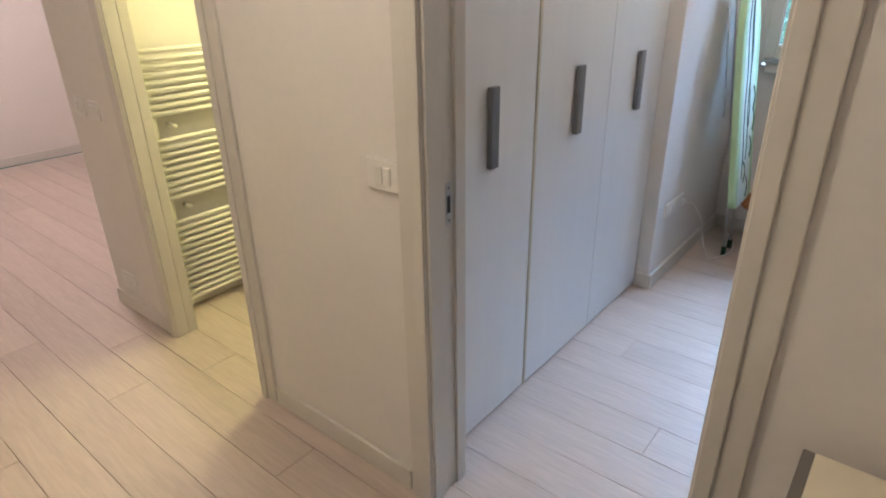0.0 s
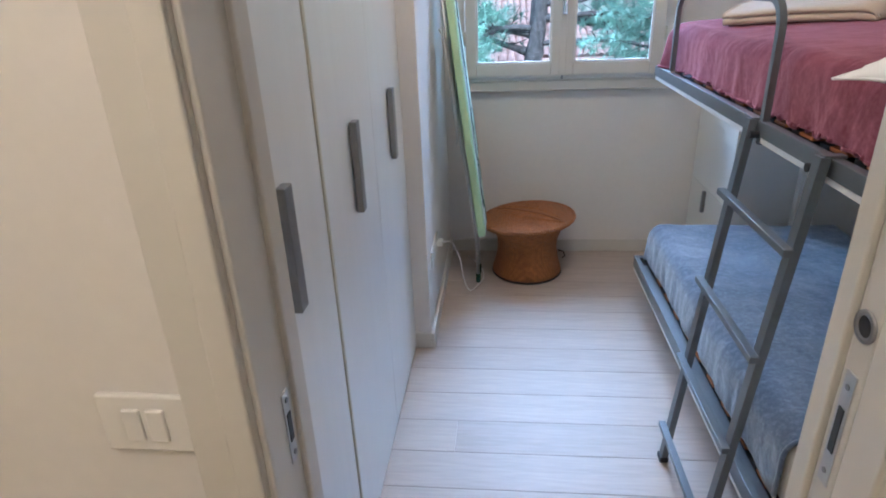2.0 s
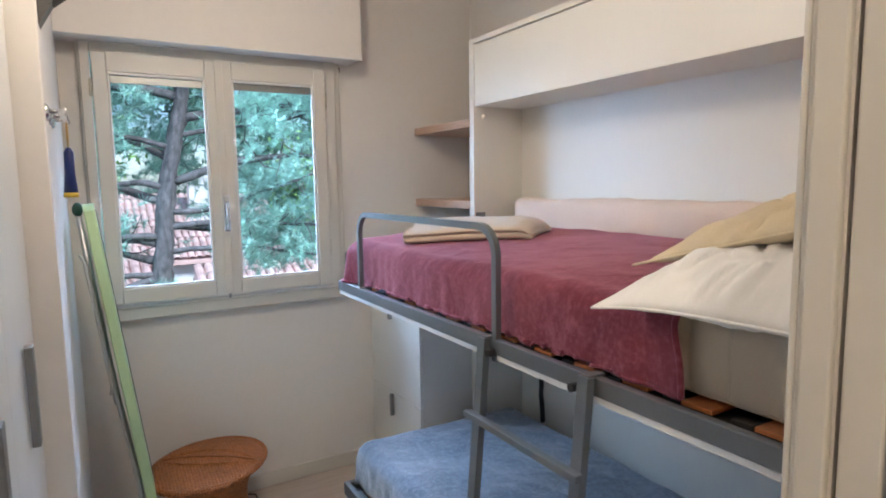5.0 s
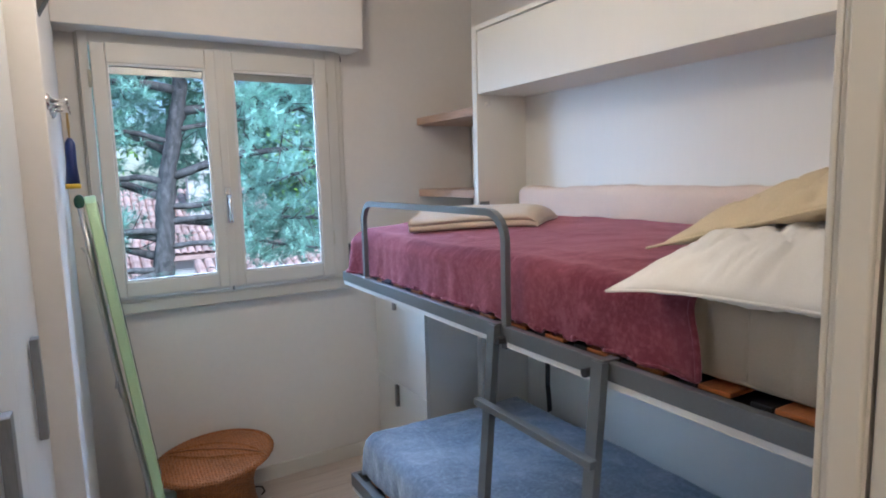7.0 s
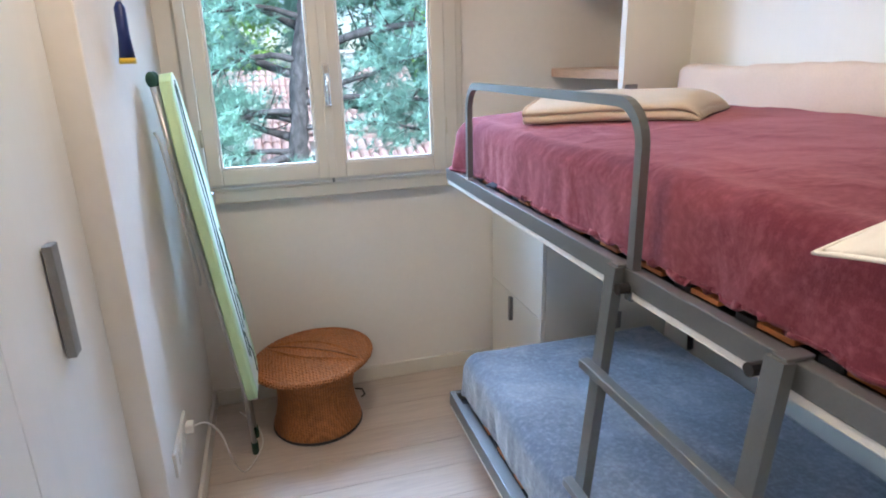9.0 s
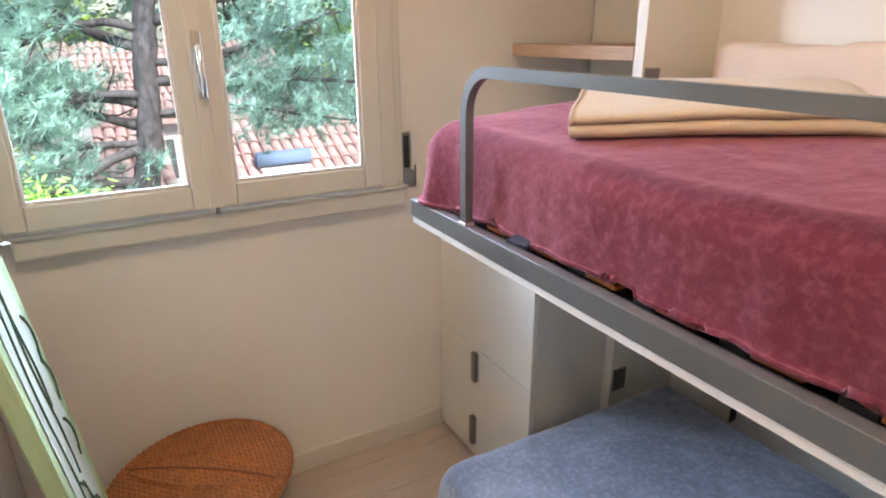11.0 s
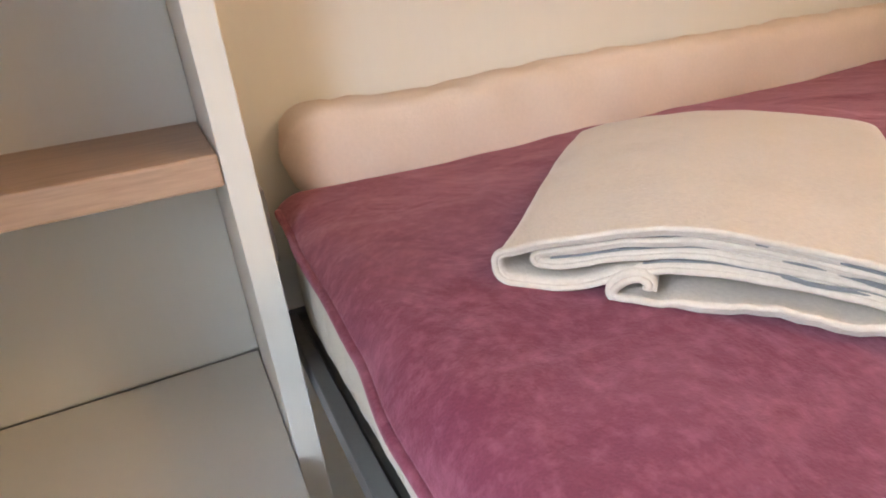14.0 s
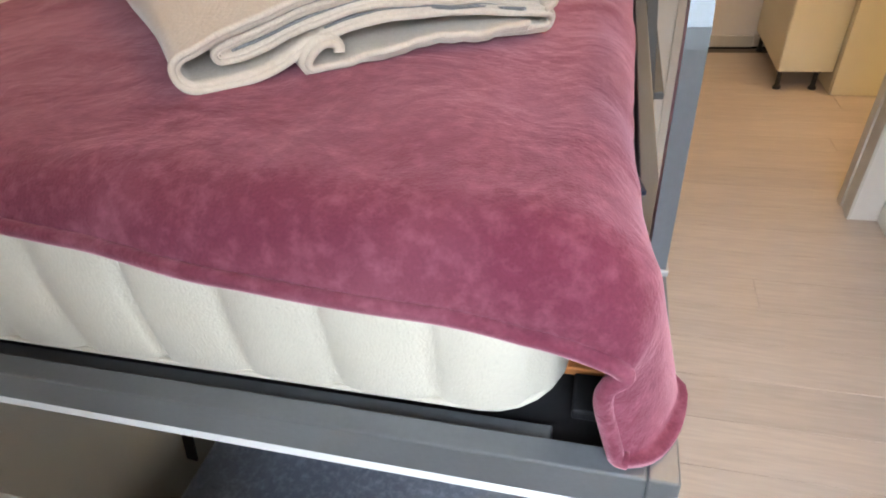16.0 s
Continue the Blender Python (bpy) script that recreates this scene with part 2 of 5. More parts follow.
def floor_material():
    m = mat("whitewashed_oak_plank", (0.49, 0.415, 0.355), 0.48, grain=0.09, grain_scale=9, blotch=0.06, blotch_scale=2.0,
            bump=0.10, bump_scale=30, stretch=(0.8, 9, 9), per_object=0.06)
    nt = m.node_tree
    b = nt.nodes["Principled BSDF"]
    tc = nt.nodes["Texture Coordinate"]
    # short dark checks and knots in the grain
    mp = nt.nodes.new("ShaderNodeMapping")
    mp.inputs["Scale"].default_value = (2.2, 26, 20)
    nt.links.new(tc.outputs["Object"], mp.inputs["Vector"])
    tex = nt.nodes.new("ShaderNodeTexNoise")
    tex.inputs["Scale"].default_value = 2.3
    tex.inputs["Detail"].default_value = 6
    tex.inputs["Roughness"].default_value = 0.7
    nt.links.new(mp.outputs["Vector"], tex.inputs["Vector"])
    r = nt.nodes.new("ShaderNodeMapRange")
    r.inputs["From Min"].default_value, r.inputs["From Max"].default_value = 0.64, 0.74
    nt.links.new(tex.outputs["Fac"], r.inputs["Value"])
    mix = nt.nodes.new("ShaderNodeMix")
    mix.data_type = "RGBA"
    mix.inputs["B"].default_value = (0.31, 0.25, 0.205, 1)
    source = b.inputs["Base Color"].links[0].from_socket
    half = nt.nodes.new("ShaderNodeMath")
    half.operation = "MULTIPLY"
    half.inputs[1].default_value = 0.55
    nt.links.new(r.outputs[0], half.inputs[0])
    nt.links.new(half.outputs[0], mix.inputs["Factor"])
    nt.links.new(source, mix.inputs["A"])
    nt.links.new(mix.outputs["Result"], b.inputs["Base Color"])
    return m


def wicker_material(name, bands):
    m = mat(name, (0.37, 0.135, 0.034), 0.5, grain=0.22, grain_scale=45, blotch=0.18, blotch_scale=7, bump=0.2, bump_scale=200)
    nt = m.node_tree
    b = nt.nodes["Principled BSDF"]
    tc = nt.nodes["Texture Coordinate"]
    weave = None
    for direction, scale in bands:
        wave = nt.nodes.new("ShaderNodeTexWave")
        wave.bands_direction = direction
        wave.inputs["Scale"].default_value = scale
        wave.inputs["Distortion"].default_value = 1.2
        wave.inputs["Detail"].default_value = 1.0
        nt.links.new(tc.outputs["Object"], wave.inputs["Vector"])
        if weave is None:
            weave = wave.outputs["Fac"]
        else:
            mul = nt.nodes.new("ShaderNodeMath")
            mul.operation = "ADD"
            nt.links.new(weave, mul.inputs[0])
            nt.links.new(wave.outputs["Fac"], mul.inputs[1])
            weave = mul.outputs[0]
    shade = nt.nodes.new("ShaderNodeMapRange")
    shade.inputs["From Min"].default_value, shade.inputs["From Max"].default_value = 0.6, 2.2
    shade.inputs["To Min"].default_value, shade.inputs["To Max"].default_value = 0.74, 1.18
    nt.links.new(weave, shade.inputs["Value"])
    tone = nt.nodes.new("ShaderNodeVectorMath")
    tone.operation = "SCALE"
    nt.links.new(b.inputs["Base Color"].links[0].from_socket, tone.inputs[0])
    nt.links.new(shade.outputs[0], tone.inputs["Scale"])
    nt.links.new(tone.outputs["Vector"], b.inputs["Base Color"])
    bn = nt.nodes.new("ShaderNodeBump")
    bn.inputs["Strength"].default_value = 0.6
    bn.inputs["Distance"].default_value = 0.004
    nt.links.new(weave, bn.inputs["Height"])
    nt.links.new(b.inputs["Normal"].links[0].from_socket, bn.inputs["Normal"])
    nt.links.new(bn.outputs["Normal"], b.inputs["Normal"])
    return m


def glass_material():
    m = bpy.data.materials.new("window_glass")
    m.use_nodes = True
    b = m.node_tree.nodes["Principled BSDF"]
    b.inputs["Base Color"].default_value = (0.96, 0.985, 0.98, 1)
    b.inputs["Roughness"].default_value = 0.0
    b.inputs["IOR"].default_value = 1.1
    b.inputs["Transmission Weight"].default_value = 1.0
    return m


PLANK = floor_material()
WICKER = wicker_material("honey_wicker", (("Z", 46), ("X", 30), ("Y", 30)))
WICKER_SEAT = wicker_material("honey_wicker_seat", (("DIAGONAL", 30), ("X", 24), ("Y", 36)))
WICKER_DARK = mat("dark_wicker", (0.17, 0.055, 0.015), 0.5, grain=0.3, grain_scale=90, bump=0.2, bump_scale=200)
GLASS = glass_material()

# ---------------------------------------------------------------- builders
ORIGIN = {}


def thing(name, at, label="", category="", group="", kind=""):
    """An empty at the thing's base, under which its parts hang."""
    ob = new(name)
    ob.location = at
    ob.empty_display_size = 0.1
    ORIGIN[ob.name] = Vector(at)
    return tagged(ob, label, category, group, kind)


def part(name, bm, material, parent=None, label="", smooth=False, kind="", category="", solid=0.0):
    """One mesh object from a bmesh in world coordinates, under a thing or under a part."""
    off = ORIGIN.get(parent.name, Vector()) if parent else Vector()
    bmesh.ops.translate(bm, verts=bm.verts, vec=-off)
    bmesh.ops.recalc_face_normals(bm, faces=bm.faces)
    if smooth:
        for f in bm.faces:
            f.smooth = True
    me = bpy.data.meshes.new(name)
    bm.to_mesh(me)
    bm.free()
    me.materials.append(material)
    ob = new(name, me)
    if parent:
        ob.parent = parent
    ORIGIN[ob.name] = off
    if solid:
        mod = ob.modifiers.new("thickness", "SOLIDIFY")
        mod.thickness, mod.offset = solid, -1.0
    return tagged(ob, label, category, "", kind)


def box(bm, x0, x1, y0, y1, z0, z1, bevel=0.0, m=None, segs=2):
    made = bmesh.ops.create_cube(bm, size=1.0)["verts"]
    bmesh.ops.transform(bm, verts=made, matrix=Matrix.Translation(((x0 + x1) / 2, (y0 + y1) / 2, (z0 + z1) / 2)) @ Matrix.Diagonal((x1 - x0, y1 - y0, z1 - z0, 1)))
    if bevel:
        edges = list({e for v in made for e in v.link_edges})
        res = bmesh.ops.bevel(bm, geom=edges, offset=bevel, segments=segs, affect="EDGES", profile=0.5)
        made = list({v for f in res["faces"] for v in f.verts} | {v for v in made if v.is_valid})
    if m is not None:
        bmesh.ops.transform(bm, verts=made, matrix=m)
    return bm


def boxes(*specs, bevel=0.0):
    bm = bmesh.new()
    for s in specs:
        box(bm, *s, bevel=bevel)
    return bm


def tube(bm, points, radius, sides=8, caps=True, radii=None, flat=None):
    """A round or flat bar along a line of points; flat: (half width, half height) across it."""
    pts = [Vector(p) for p in points]
    rings = []
    ref = None
    for i, p in enumerate(pts):
        d = (pts[min(i + 1, len(pts) - 1)] - pts[max(i - 1, 0)]).normalized()
        if ref is None:
            ref = Vector((1, 0, 0)) if abs(d.x) < 0.8 else Vector((0, 1, 0))
        side = (ref - d * ref.dot(d)).normalized()
        up = d.cross(side)
        ref = side
        r = radii[i] if radii else radius
        ring = []
        if flat:
            for a, b in ((-1, -1), (1, -1), (1, 1), (-1, 1)):
                ring.append(bm.verts.new(p + side * a * flat[0] + up * b * flat[1]))
        else:
            for k in range(sides):
                an = 2 * math.pi * k / sides
                ring.append(bm.verts.new(p + side * math.cos(an) * r + up * math.sin(an) * r))
        rings.append(ring)
    n = len(rings[0])
    for a, b in zip(rings, rings[1:]):
        for k in range(n):
            bm.faces.new((a[k], a[(k + 1) % n], b[(k + 1) % n], b[k]))
    if caps:
        bm.faces.new(rings[0][::-1])
        bm.faces.new(rings[-1])
    return bm


def lathe(bm, profile, centre, sides=48, cap_top=True, cap_bottom=True):
    rings = []
    for r, z in profile:
        rings.append([bm.verts.new((centre[0] + r * math.cos(2 * math.pi * k / sides), centre[1] + r * math.sin(2 * math.pi * k / sides), z)) for k in range(sides)])
    for a, b in zip(rings, rings[1:]):
        for k in range(sides):
            bm.faces.new((a[k], a[(k + 1) % sides], b[(k + 1) % sides], b[k]))
    if cap_bottom:
        bm.faces.new(rings[0][::-1])
    if cap_top:
        bm.faces.new(rings[-1])
    return bm


def grid_mesh(bm, nu, nv, fn):
    """A sheet of nu x nv quads through fn(i/nu, j/nv)."""
    v = [[bm.verts.new(fn(i / nu, j / nv)) for j in range(nv + 1)] for i in range(nu + 1)]
    for i in range(nu):
        for j in range(nv):
            bm.faces.new((v[i][j], v[i + 1][j], v[i + 1][j + 1], v[i][j + 1]))
    return bm


def cyl(bm, a, b, r, sides=16):
    return tube(bm, (a, b), r, sides)


def wob(x, y, z=0.0):
    return noise.noise(Vector((x, y, z)))


def round_rect(x0, x1, y0, y1, r, step):
    """Points round a rectangle with rounded corners, with the length walked at each."""
    pts = []
    for cx, cy, a0 in ((x1 - r, y1 - r, 0), (x0 + r, y1 - r, 90), (x0 + r, y0 + r, 180), (x1 - r, y0 + r, 270)):
        for k in range(7):
            a = radians(a0 + 15 * k)
            pts.append((cx + r * math.cos(a), cy + r * math.sin(a), math.cos(a), math.sin(a)))
    out, s = [], 0.0
    for i, p in enumerate(pts):
        q = pts[(i + 1) % len(pts)]
        d = math.hypot(q[0] - p[0], q[1] - p[1])
        n = max(1, int(d / step))
        for k in range(n):
            f = k / n
            out.append((p[0] + (q[0] - p[0]) * f, p[1] + (q[1] - p[1]) * f, p[2] + (q[2] - p[2]) * f, p[3] + (q[3] - p[3]) * f, s + d * f))
        s += d
    return out


def mattress_mesh(x0, x1, y0, y1, z0, z1, pitch=0.082, groove=0.014):
    bm = bmesh.new()
    ring_pts = round_rect(x0, x1, y0, y1, 0.065, 0.0065)
    prof = []
    r = 0.035
    for k in range(5):
        a = radians(-90 + 22.5 * k)
        prof.append((0.018 * (math.cos(a) - 1), z0 + 0.018 + 0.018 * math.sin(a), 0.25 * k))
    for k in range(1, 5):
        prof.append((0.004 * math.sin(math.pi * k / 5), z0 + 0.018 + (z1 - z0 - 0.018 - r) * k / 5, 1.0))
    for k in range(5):
        a = radians(22.5 * k)
        prof.append((r * (math.cos(a) - 1), z1 - r + r * math.sin(a), 1.0 - 0.25 * k))
    rings = []
    for inset, z, g in prof:
        ring = []
        for x, y, nx, ny, s in ring_pts:
            puff = g * groove * (abs(math.sin(math.pi * s / pitch)) ** 0.35 - 1.0)
            o = inset + puff
            ring.append(bm.verts.new((x + nx * o, y + ny * o, z)))
        rings.append(ring)
    n = len(ring_pts)
    for a, b in zip(rings, rings[1:]):
        for k in range(n):
            bm.faces.new((a[k], a[(k + 1) % n], b[(k + 1) % n], b[k]))
    bm.faces.new(rings[0][::-1])
    bm.faces.new(rings[-1])
    return bm


def mattress_seams(x0, x1, y0, y1, z0, z1, pitch=0.082, groove=0.014):
    """The stitched cords that run up the grooves of the quilted side."""
    bm = bmesh.new()
    nearest = {}
    for p in round_rect(x0, x1, y0, y1, 0.065, 0.0065):
        k = round(p[4] / pitch)
        if k not in nearest or abs(p[4] - k * pitch) < abs(nearest[k][4] - k * pitch):
            nearest[k] = p
    for x, y, nx, ny, s in nearest.values():
        zs = [z0 + 0.020 + (z1 - z0 - 0.045) * i / 5 for i in range(6)]
        tube(bm, [(x - nx * (groove - 0.0040), y - ny * (groove - 0.0040), z) for z in zs], 0.0021, 5)
    return bm


def drape_mesh(xb, xf, y0, y1, zt, front_drop, end_drop, floor_z, r=0.05, seed=0.0, fold=0.008, near_soft=0.0, flap=0.0, sag=0.0):
    """A fleece cover: flat on top, down over the front and over the far end."""
    arc = r * math.pi / 2
    top = xb - (xf + r)
    total = top + arc + front_drop

    def over(s, length):
        """how far out and how far down at s metres past the start of the curve"""
        if s <= 0:
            return s, 0.0
        if s < arc:
            a = s / r
            return r * math.sin(a), r * (1 - math.cos(a))
        return r, r + s - arc

    ylen = (y1 - r) - y0

    def fn(u, v):
        s = u * total
        ox, dx = over(s - top, front_drop)
        front = max(0.0, min(1.0, (s - top) / (arc + front_drop)))
        ed = end_drop(u)
        t = v * (ylen + arc + ed)
        oy, dy = over(t - ylen, ed)
        x = xf + r - ox
        y = y1 - r + oy
        z = zt - dx - dy
        hang = max(front, min(1.0, dy / 0.05))
        w = wob(x * 2.2 + seed, y * 2.2, 1.3) * 0.010 + wob(x * 7 + seed, y * 7, 4.1) * 0.004
        ridge = max(0.0, 1 - abs(wob(x * 1.7 + seed, y * 1.3, 6.6)) * 9)
        w += 0.0035 * ridge + 0.002 * max(0.0, 1 - abs(wob(x * 5 + seed * 2, y * 4, 1.6)) * 7)
        z += w * (1 - 0.6 * hang)
        z -= sag * max(0.0, min(1.0, (0.60 - x) / 0.42)) ** 1.4
        if flap:
            # where the front hangs, its end is not drawn down but swings round the mattress corner
            k = max(0.0, min(1.0, (front - 0.04) / 0.62))
            k = k * k * (3 - 2 * k)
            th = v * (ylen + flap) - ylen
            rc = 0.070
            turn = max(0.0, th) / rc
            yh = y1 - r - 0.010 + (th if th < 0 else rc * math.sin(turn))
            y += (yh - y) * k
            z += k * dy + 0.016 * k * max(0.0, min(1.0, (th + 0.05) / 0.12))
            x += k * rc * (1 - math.cos(turn)) - 0.052 * front * max(0.0, min(1.0, (th + 0.14) / 0.14)) ** 2
        pleat = wob(y * 9 + seed, z * 2.0, 2.2) * fold + wob(y * 23 + seed, z * 9, 7.0) * fold * 0.5
        x -= front * (pleat + 0.004)
        y += min(1.0, dy / 0.05) * (wob(x * 8 + seed, z * 3, 5.5) * fold + 0.003)
        if near_soft:
            y += near_soft * (1 - v) ** 6 * wob(x * 5 + seed, z * 6, 3.3)
        return x, y, max(z, floor_z + 0.006 * (1 + wob(x * 12, y * 12, 8)))

    return grid_mesh(bmesh.new(), 110, 190, fn)


def pillow_mesh(m, length, width, height, seed, edge_x=None, droop=0.0):
    """A soft pillow with drawn-out corners and creases, as one closed mesh."""
    bm = bmesh.new()
    n = 64

    def at(i, j, sign):
        u, v = 2 * i / n - 1, 2 * j / n - 1
        pinch = 1 - 0.085 * (1 - abs(u) ** 3) * abs(v) ** 4
        pinch_v = 1 - 0.085 * (1 - abs(v) ** 3) * abs(u) ** 4
        x, y = u * length / 2 * pinch_v, v * width / 2 * pinch
        h = height / 2 * (max(0.0, 1 - abs(u) ** 2.4) ** 0.62) * (max(0.0, 1 - abs(v) ** 2.4) ** 0.62)
        edge = max(abs(u), abs(v))
        ang = math.atan2(v, u)
        h += 0.013 * wob(ang * 5 + seed, edge * 2.0, seed) * (1 - edge ** 8) * min(1.0, edge * 1.6)
        h += 0.010 * wob(u * 2.4 + seed, v * 2.4, sign) * (1 - edge ** 6)
        crease = max(0.0, 1 - abs(wob(u * 3.1 + seed, v * 4.3 + seed, 2.0)) * 8) + 0.7 * max(0.0, 1 - abs(wob(ang * 3 + seed, edge * 1.2, 5.0)) * 7) * edge
        h -= 0.011 * crease * (1 - edge ** 10)
        gather = abs(wob(ang * 11 + seed, edge, 7.7)) * max(0.0, edge - 0.45) / 0.55
        h -= 0.016 * gather * (1 - edge ** 14)
        h += 0.006 * max(0.0, wob(u * 5 + seed, v * 3.2, 8.8)) * (1 - edge ** 6)
        flat = 1.0 if sign > 0 else 0.62
        q = m @ Vector((x, y, sign * max(h, 0) * flat))
        if edge_x is not None and q.x < edge_x:
            q.z -= droop * (edge_x - q.x) ** 1.5
        return q

    grids = []
    for sign in (1, -1):
        grids.append([[None] * (n + 1) for _ in range(n + 1)])
        for i in range(n + 1):
            for j in range(n + 1):
                rim = i in (0, n) or j in (0, n)
                grids[-1][i][j] = grids[0][i][j] if rim and sign < 0 else bm.verts.new(at(i, j, sign))
    for g in grids:
        for i in range(n):
            for j in range(n):
                bm.faces.new((g[i][j], g[i + 1][j], g[i + 1][j + 1], g[i][j + 1]))
    return bm

# ---------------------------------------------------------------- structure
H = 2.65
WIN = (-0.825, 0.315, 1.00, 2.19)
STRUCT = "structure"
floor = part("floor", boxes((-6.3, 1.3, -0.9, 4.0, -0.12, -0.016)), DARKSEAM, label="whitewashed oak plank floor", kind=STRUCT, category="floor")
part("ceiling", boxes((-6.45, 1.45, -1.05, 4.1, H, H + 0.15)), CEILING, label="plain white painted ceiling", kind=STRUCT, category="ceiling")
part("wall_north", boxes((-0.905, WIN[0], 3.79, 3.96, 0, H), (WIN[1], 1.3, 3.79, 3.96, 0, H), (WIN[0], WIN[1], 3.79, 3.96, 0, WIN[2]), (WIN[0], WIN[1], 3.79, 3.96, WIN[3], H)),
     PLASTER, label="off-white plastered bedroom wall with the window", kind=STRUCT, category="wall")
part("wall_nib", boxes((-1.62, -0.905, 2.70, 4.07, 0, H), bevel=0.004), PLASTER, label="white plastered wall projecting beside the wardrobe", kind=STRUCT, category="wall")
part("wall_east", boxes((1.155, 1.30, 1.10, 3.79, 0, H), (1.30, 1.45, -0.9, 4.07, 0, H)), PLASTER, label="cream wall behind the folding beds", kind=STRUCT, category="wall")
DOOR_H = 2.08
part("wall_hall", boxes((-2.97, -2.415, 0.96, 1.045, 0, H), (-2.415, -1.74, 0.96, 1.10, DOOR_H, H), (-1.74, -0.884, 0.96, 1.10, 0, H), (-0.884, -0.17, 0.96, 1.10, DOOR_H, H),
                        (-0.17, 1.30, 0.96, 1.018, 0, H), (-0.17, 1.30, 1.072, 1.10, 0, H)),
     PLASTER, label="off-white plastered hall wall with two doorways", kind=STRUCT, category="wall")
part("wall_wardrobe_back", boxes((-1.74, -1.62, 1.10, 4.07, 0, H)), PLASTER, label="white wall behind the wardrobe", kind=STRUCT, category="wall")
part("wall_bathroom", boxes((-2.97, -2.63, 1.045, 4.07, 0, H), (-2.63, -1.74, 3.0, 3.1, 0, H)), PLASTER, label="cream bathroom wall", kind=STRUCT, category="wall")
part("wall_south", boxes((-6.3, 1.3, -1.05, -0.9, 0, H)), PLASTER, label="cream wall behind the kitchen units", kind=STRUCT, category="wall")
part("wall_west", boxes((-6.45, -6.3, -1.05, 4.07, 0, H), (-6.3, -2.97, 3.95, 4.07, 0, H)), PLASTER, label="pinkish white living room wall", kind=STRUCT, category="wall")


def skirting(name, x0, x1, y0, y1):
    bm = bmesh.new()
    box(bm, x0, x1, y0, y1, 0, 0.078, bevel=0.004)
    part(name, bm, TRIM, label="low white wooden skirting board", kind=STRUCT, category="baseboard")


skirting("baseboard_north", -0.889, 0.478, 3.776, 3.79)
skirting("baseboard_nib", -0.905, -0.889, 2.688, 3.79)
skirting("baseboard_nib_end", -0.974, -0.905, 2.688, 2.70)
skirting("baseboard_hall", -1.655, -0.968, 0.946, 0.96)
skirting("baseboard_hall_west", -2.97, -2.494, 0.946, 0.96)
skirting("baseboard_west", -6.30, -6.286, -0.9, 3.95)
skirting("baseboard_south", -0.80, 1.3, -0.9, -0.886)


def casing(name, x0, x1, side_y, out, h=DOOR_H, parts=("l", "r", "t")):
    """A flat door casing with a rounded inner moulding; out: +1 or -1, the way it faces."""
    bm = bmesh.new()
    a, b = sorted((side_y, side_y + out * 0.014))
    c, d = sorted((side_y + out * 0.014, side_y + out * 0.022))
    w = 0.078
    if "l" in parts:
        box(bm, x0 - w, x0 + 0.004, a, b, 0, h + w, bevel=0.003)
        box(bm, x0 - 0.030, x0 + 0.004, c, d, 0, h, bevel=0.003)
    if "r" in parts:
        box(bm, x1 - 0.004, x1 + w, a, b, 0, h + w, bevel=0.003)
        box(bm, x1 - 0.004, x1 + 0.030, c, d, 0, h, bevel=0.003)
    if "t" in parts:
        box(bm, x0, x1, a, b, h - 0.004, h + w, bevel=0.003)
    part(name, bm, TRIM, label="cream lacquered wooden door casing", kind=STRUCT, category="trim")


def jamb_lining(name, x, out, y0=0.955, y1=1.105, h=DOOR_H, slot=True):
    """Lining of a doorway's side with two proud strips and a groove between them."""
    bm = bmesh.new()
    a, b = sorted((x, x + out * 0.012))
    box(bm, a, b, y0, y0 + 0.052, 0, h, bevel=0.003)
    box(bm, a, b, y1 - 0.042, y1, 0, h, bevel=0.003)
    c, d = sorted((x, x + out * 0.004))
    box(bm, c, d, y0 + 0.052, y1 - 0.042, 0, h)
    part(name, bm, TRIM, label="cream lacquered door lining with a groove", kind=STRUCT, category="trim")


casing("trim_bedroom_door_hall", -0.884, -0.17, 0.96, -1)
casing("trim_bedroom_door_room", -0.884, -0.17, 1.10, 1, parts=("r",))
casing("trim_bathroom_door", -2.415, -1.74, 0.96, -1)
jamb_lining("trim_bedroom_lining_west", -0.884, 1)
jamb_lining("trim_bathroom_lining_west", -2.415, 1, y1=1.050)
jamb_lining("trim_bathroom_lining_east", -1.74, -1)
part("trim_bedroom_lining_east", boxes((-0.182, -0.17, 0.955, 1.016, 0, DOOR_H), (-0.182, -0.17, 1.074, 1.105, 0, DOOR_H), bevel=0.003), TRIM, label="cream lacquered pocket door lining", kind=STRUCT, category="trim")

# sliding door, pushed back into the wall
door = thing("door_1", (-0.17, 1.045, 0), "cream sliding pocket door pushed open into the wall", "door", kind=STRUCT)
part("door_leaf", boxes((-0.176, 0.56, 1.026, 1.066, 0.012, 2.06), bevel=0.003), TRIM, door)
bm = bmesh.new()
ring = [(0.0205, 0.0), (0.0200, 0.003), (0.0135, 0.003), (0.0125, -0.002)]
lathe(bm, ring, (0, 0), 32, cap_top=False, cap_bottom=False)
bmesh.ops.transform(bm, verts=bm.verts, matrix=pose(-0.177, 1.046, 1.121, 0, -90, 0))
pull = part("finger_pull", bm, HANDLE, door, "round chrome finger pull", smooth=True)
bm = bmesh.new()
lathe(bm, [(0.0132, 0.0), (0.0132, 0.0015)], (0, 0), 24)
bmesh.ops.transform(bm, verts=bm.verts, matrix=pose(-0.1768, 1.046, 1.121, 0, -90, 0))
part("pull_hole", bm, BLACK, pull, "dark hole of the pull")


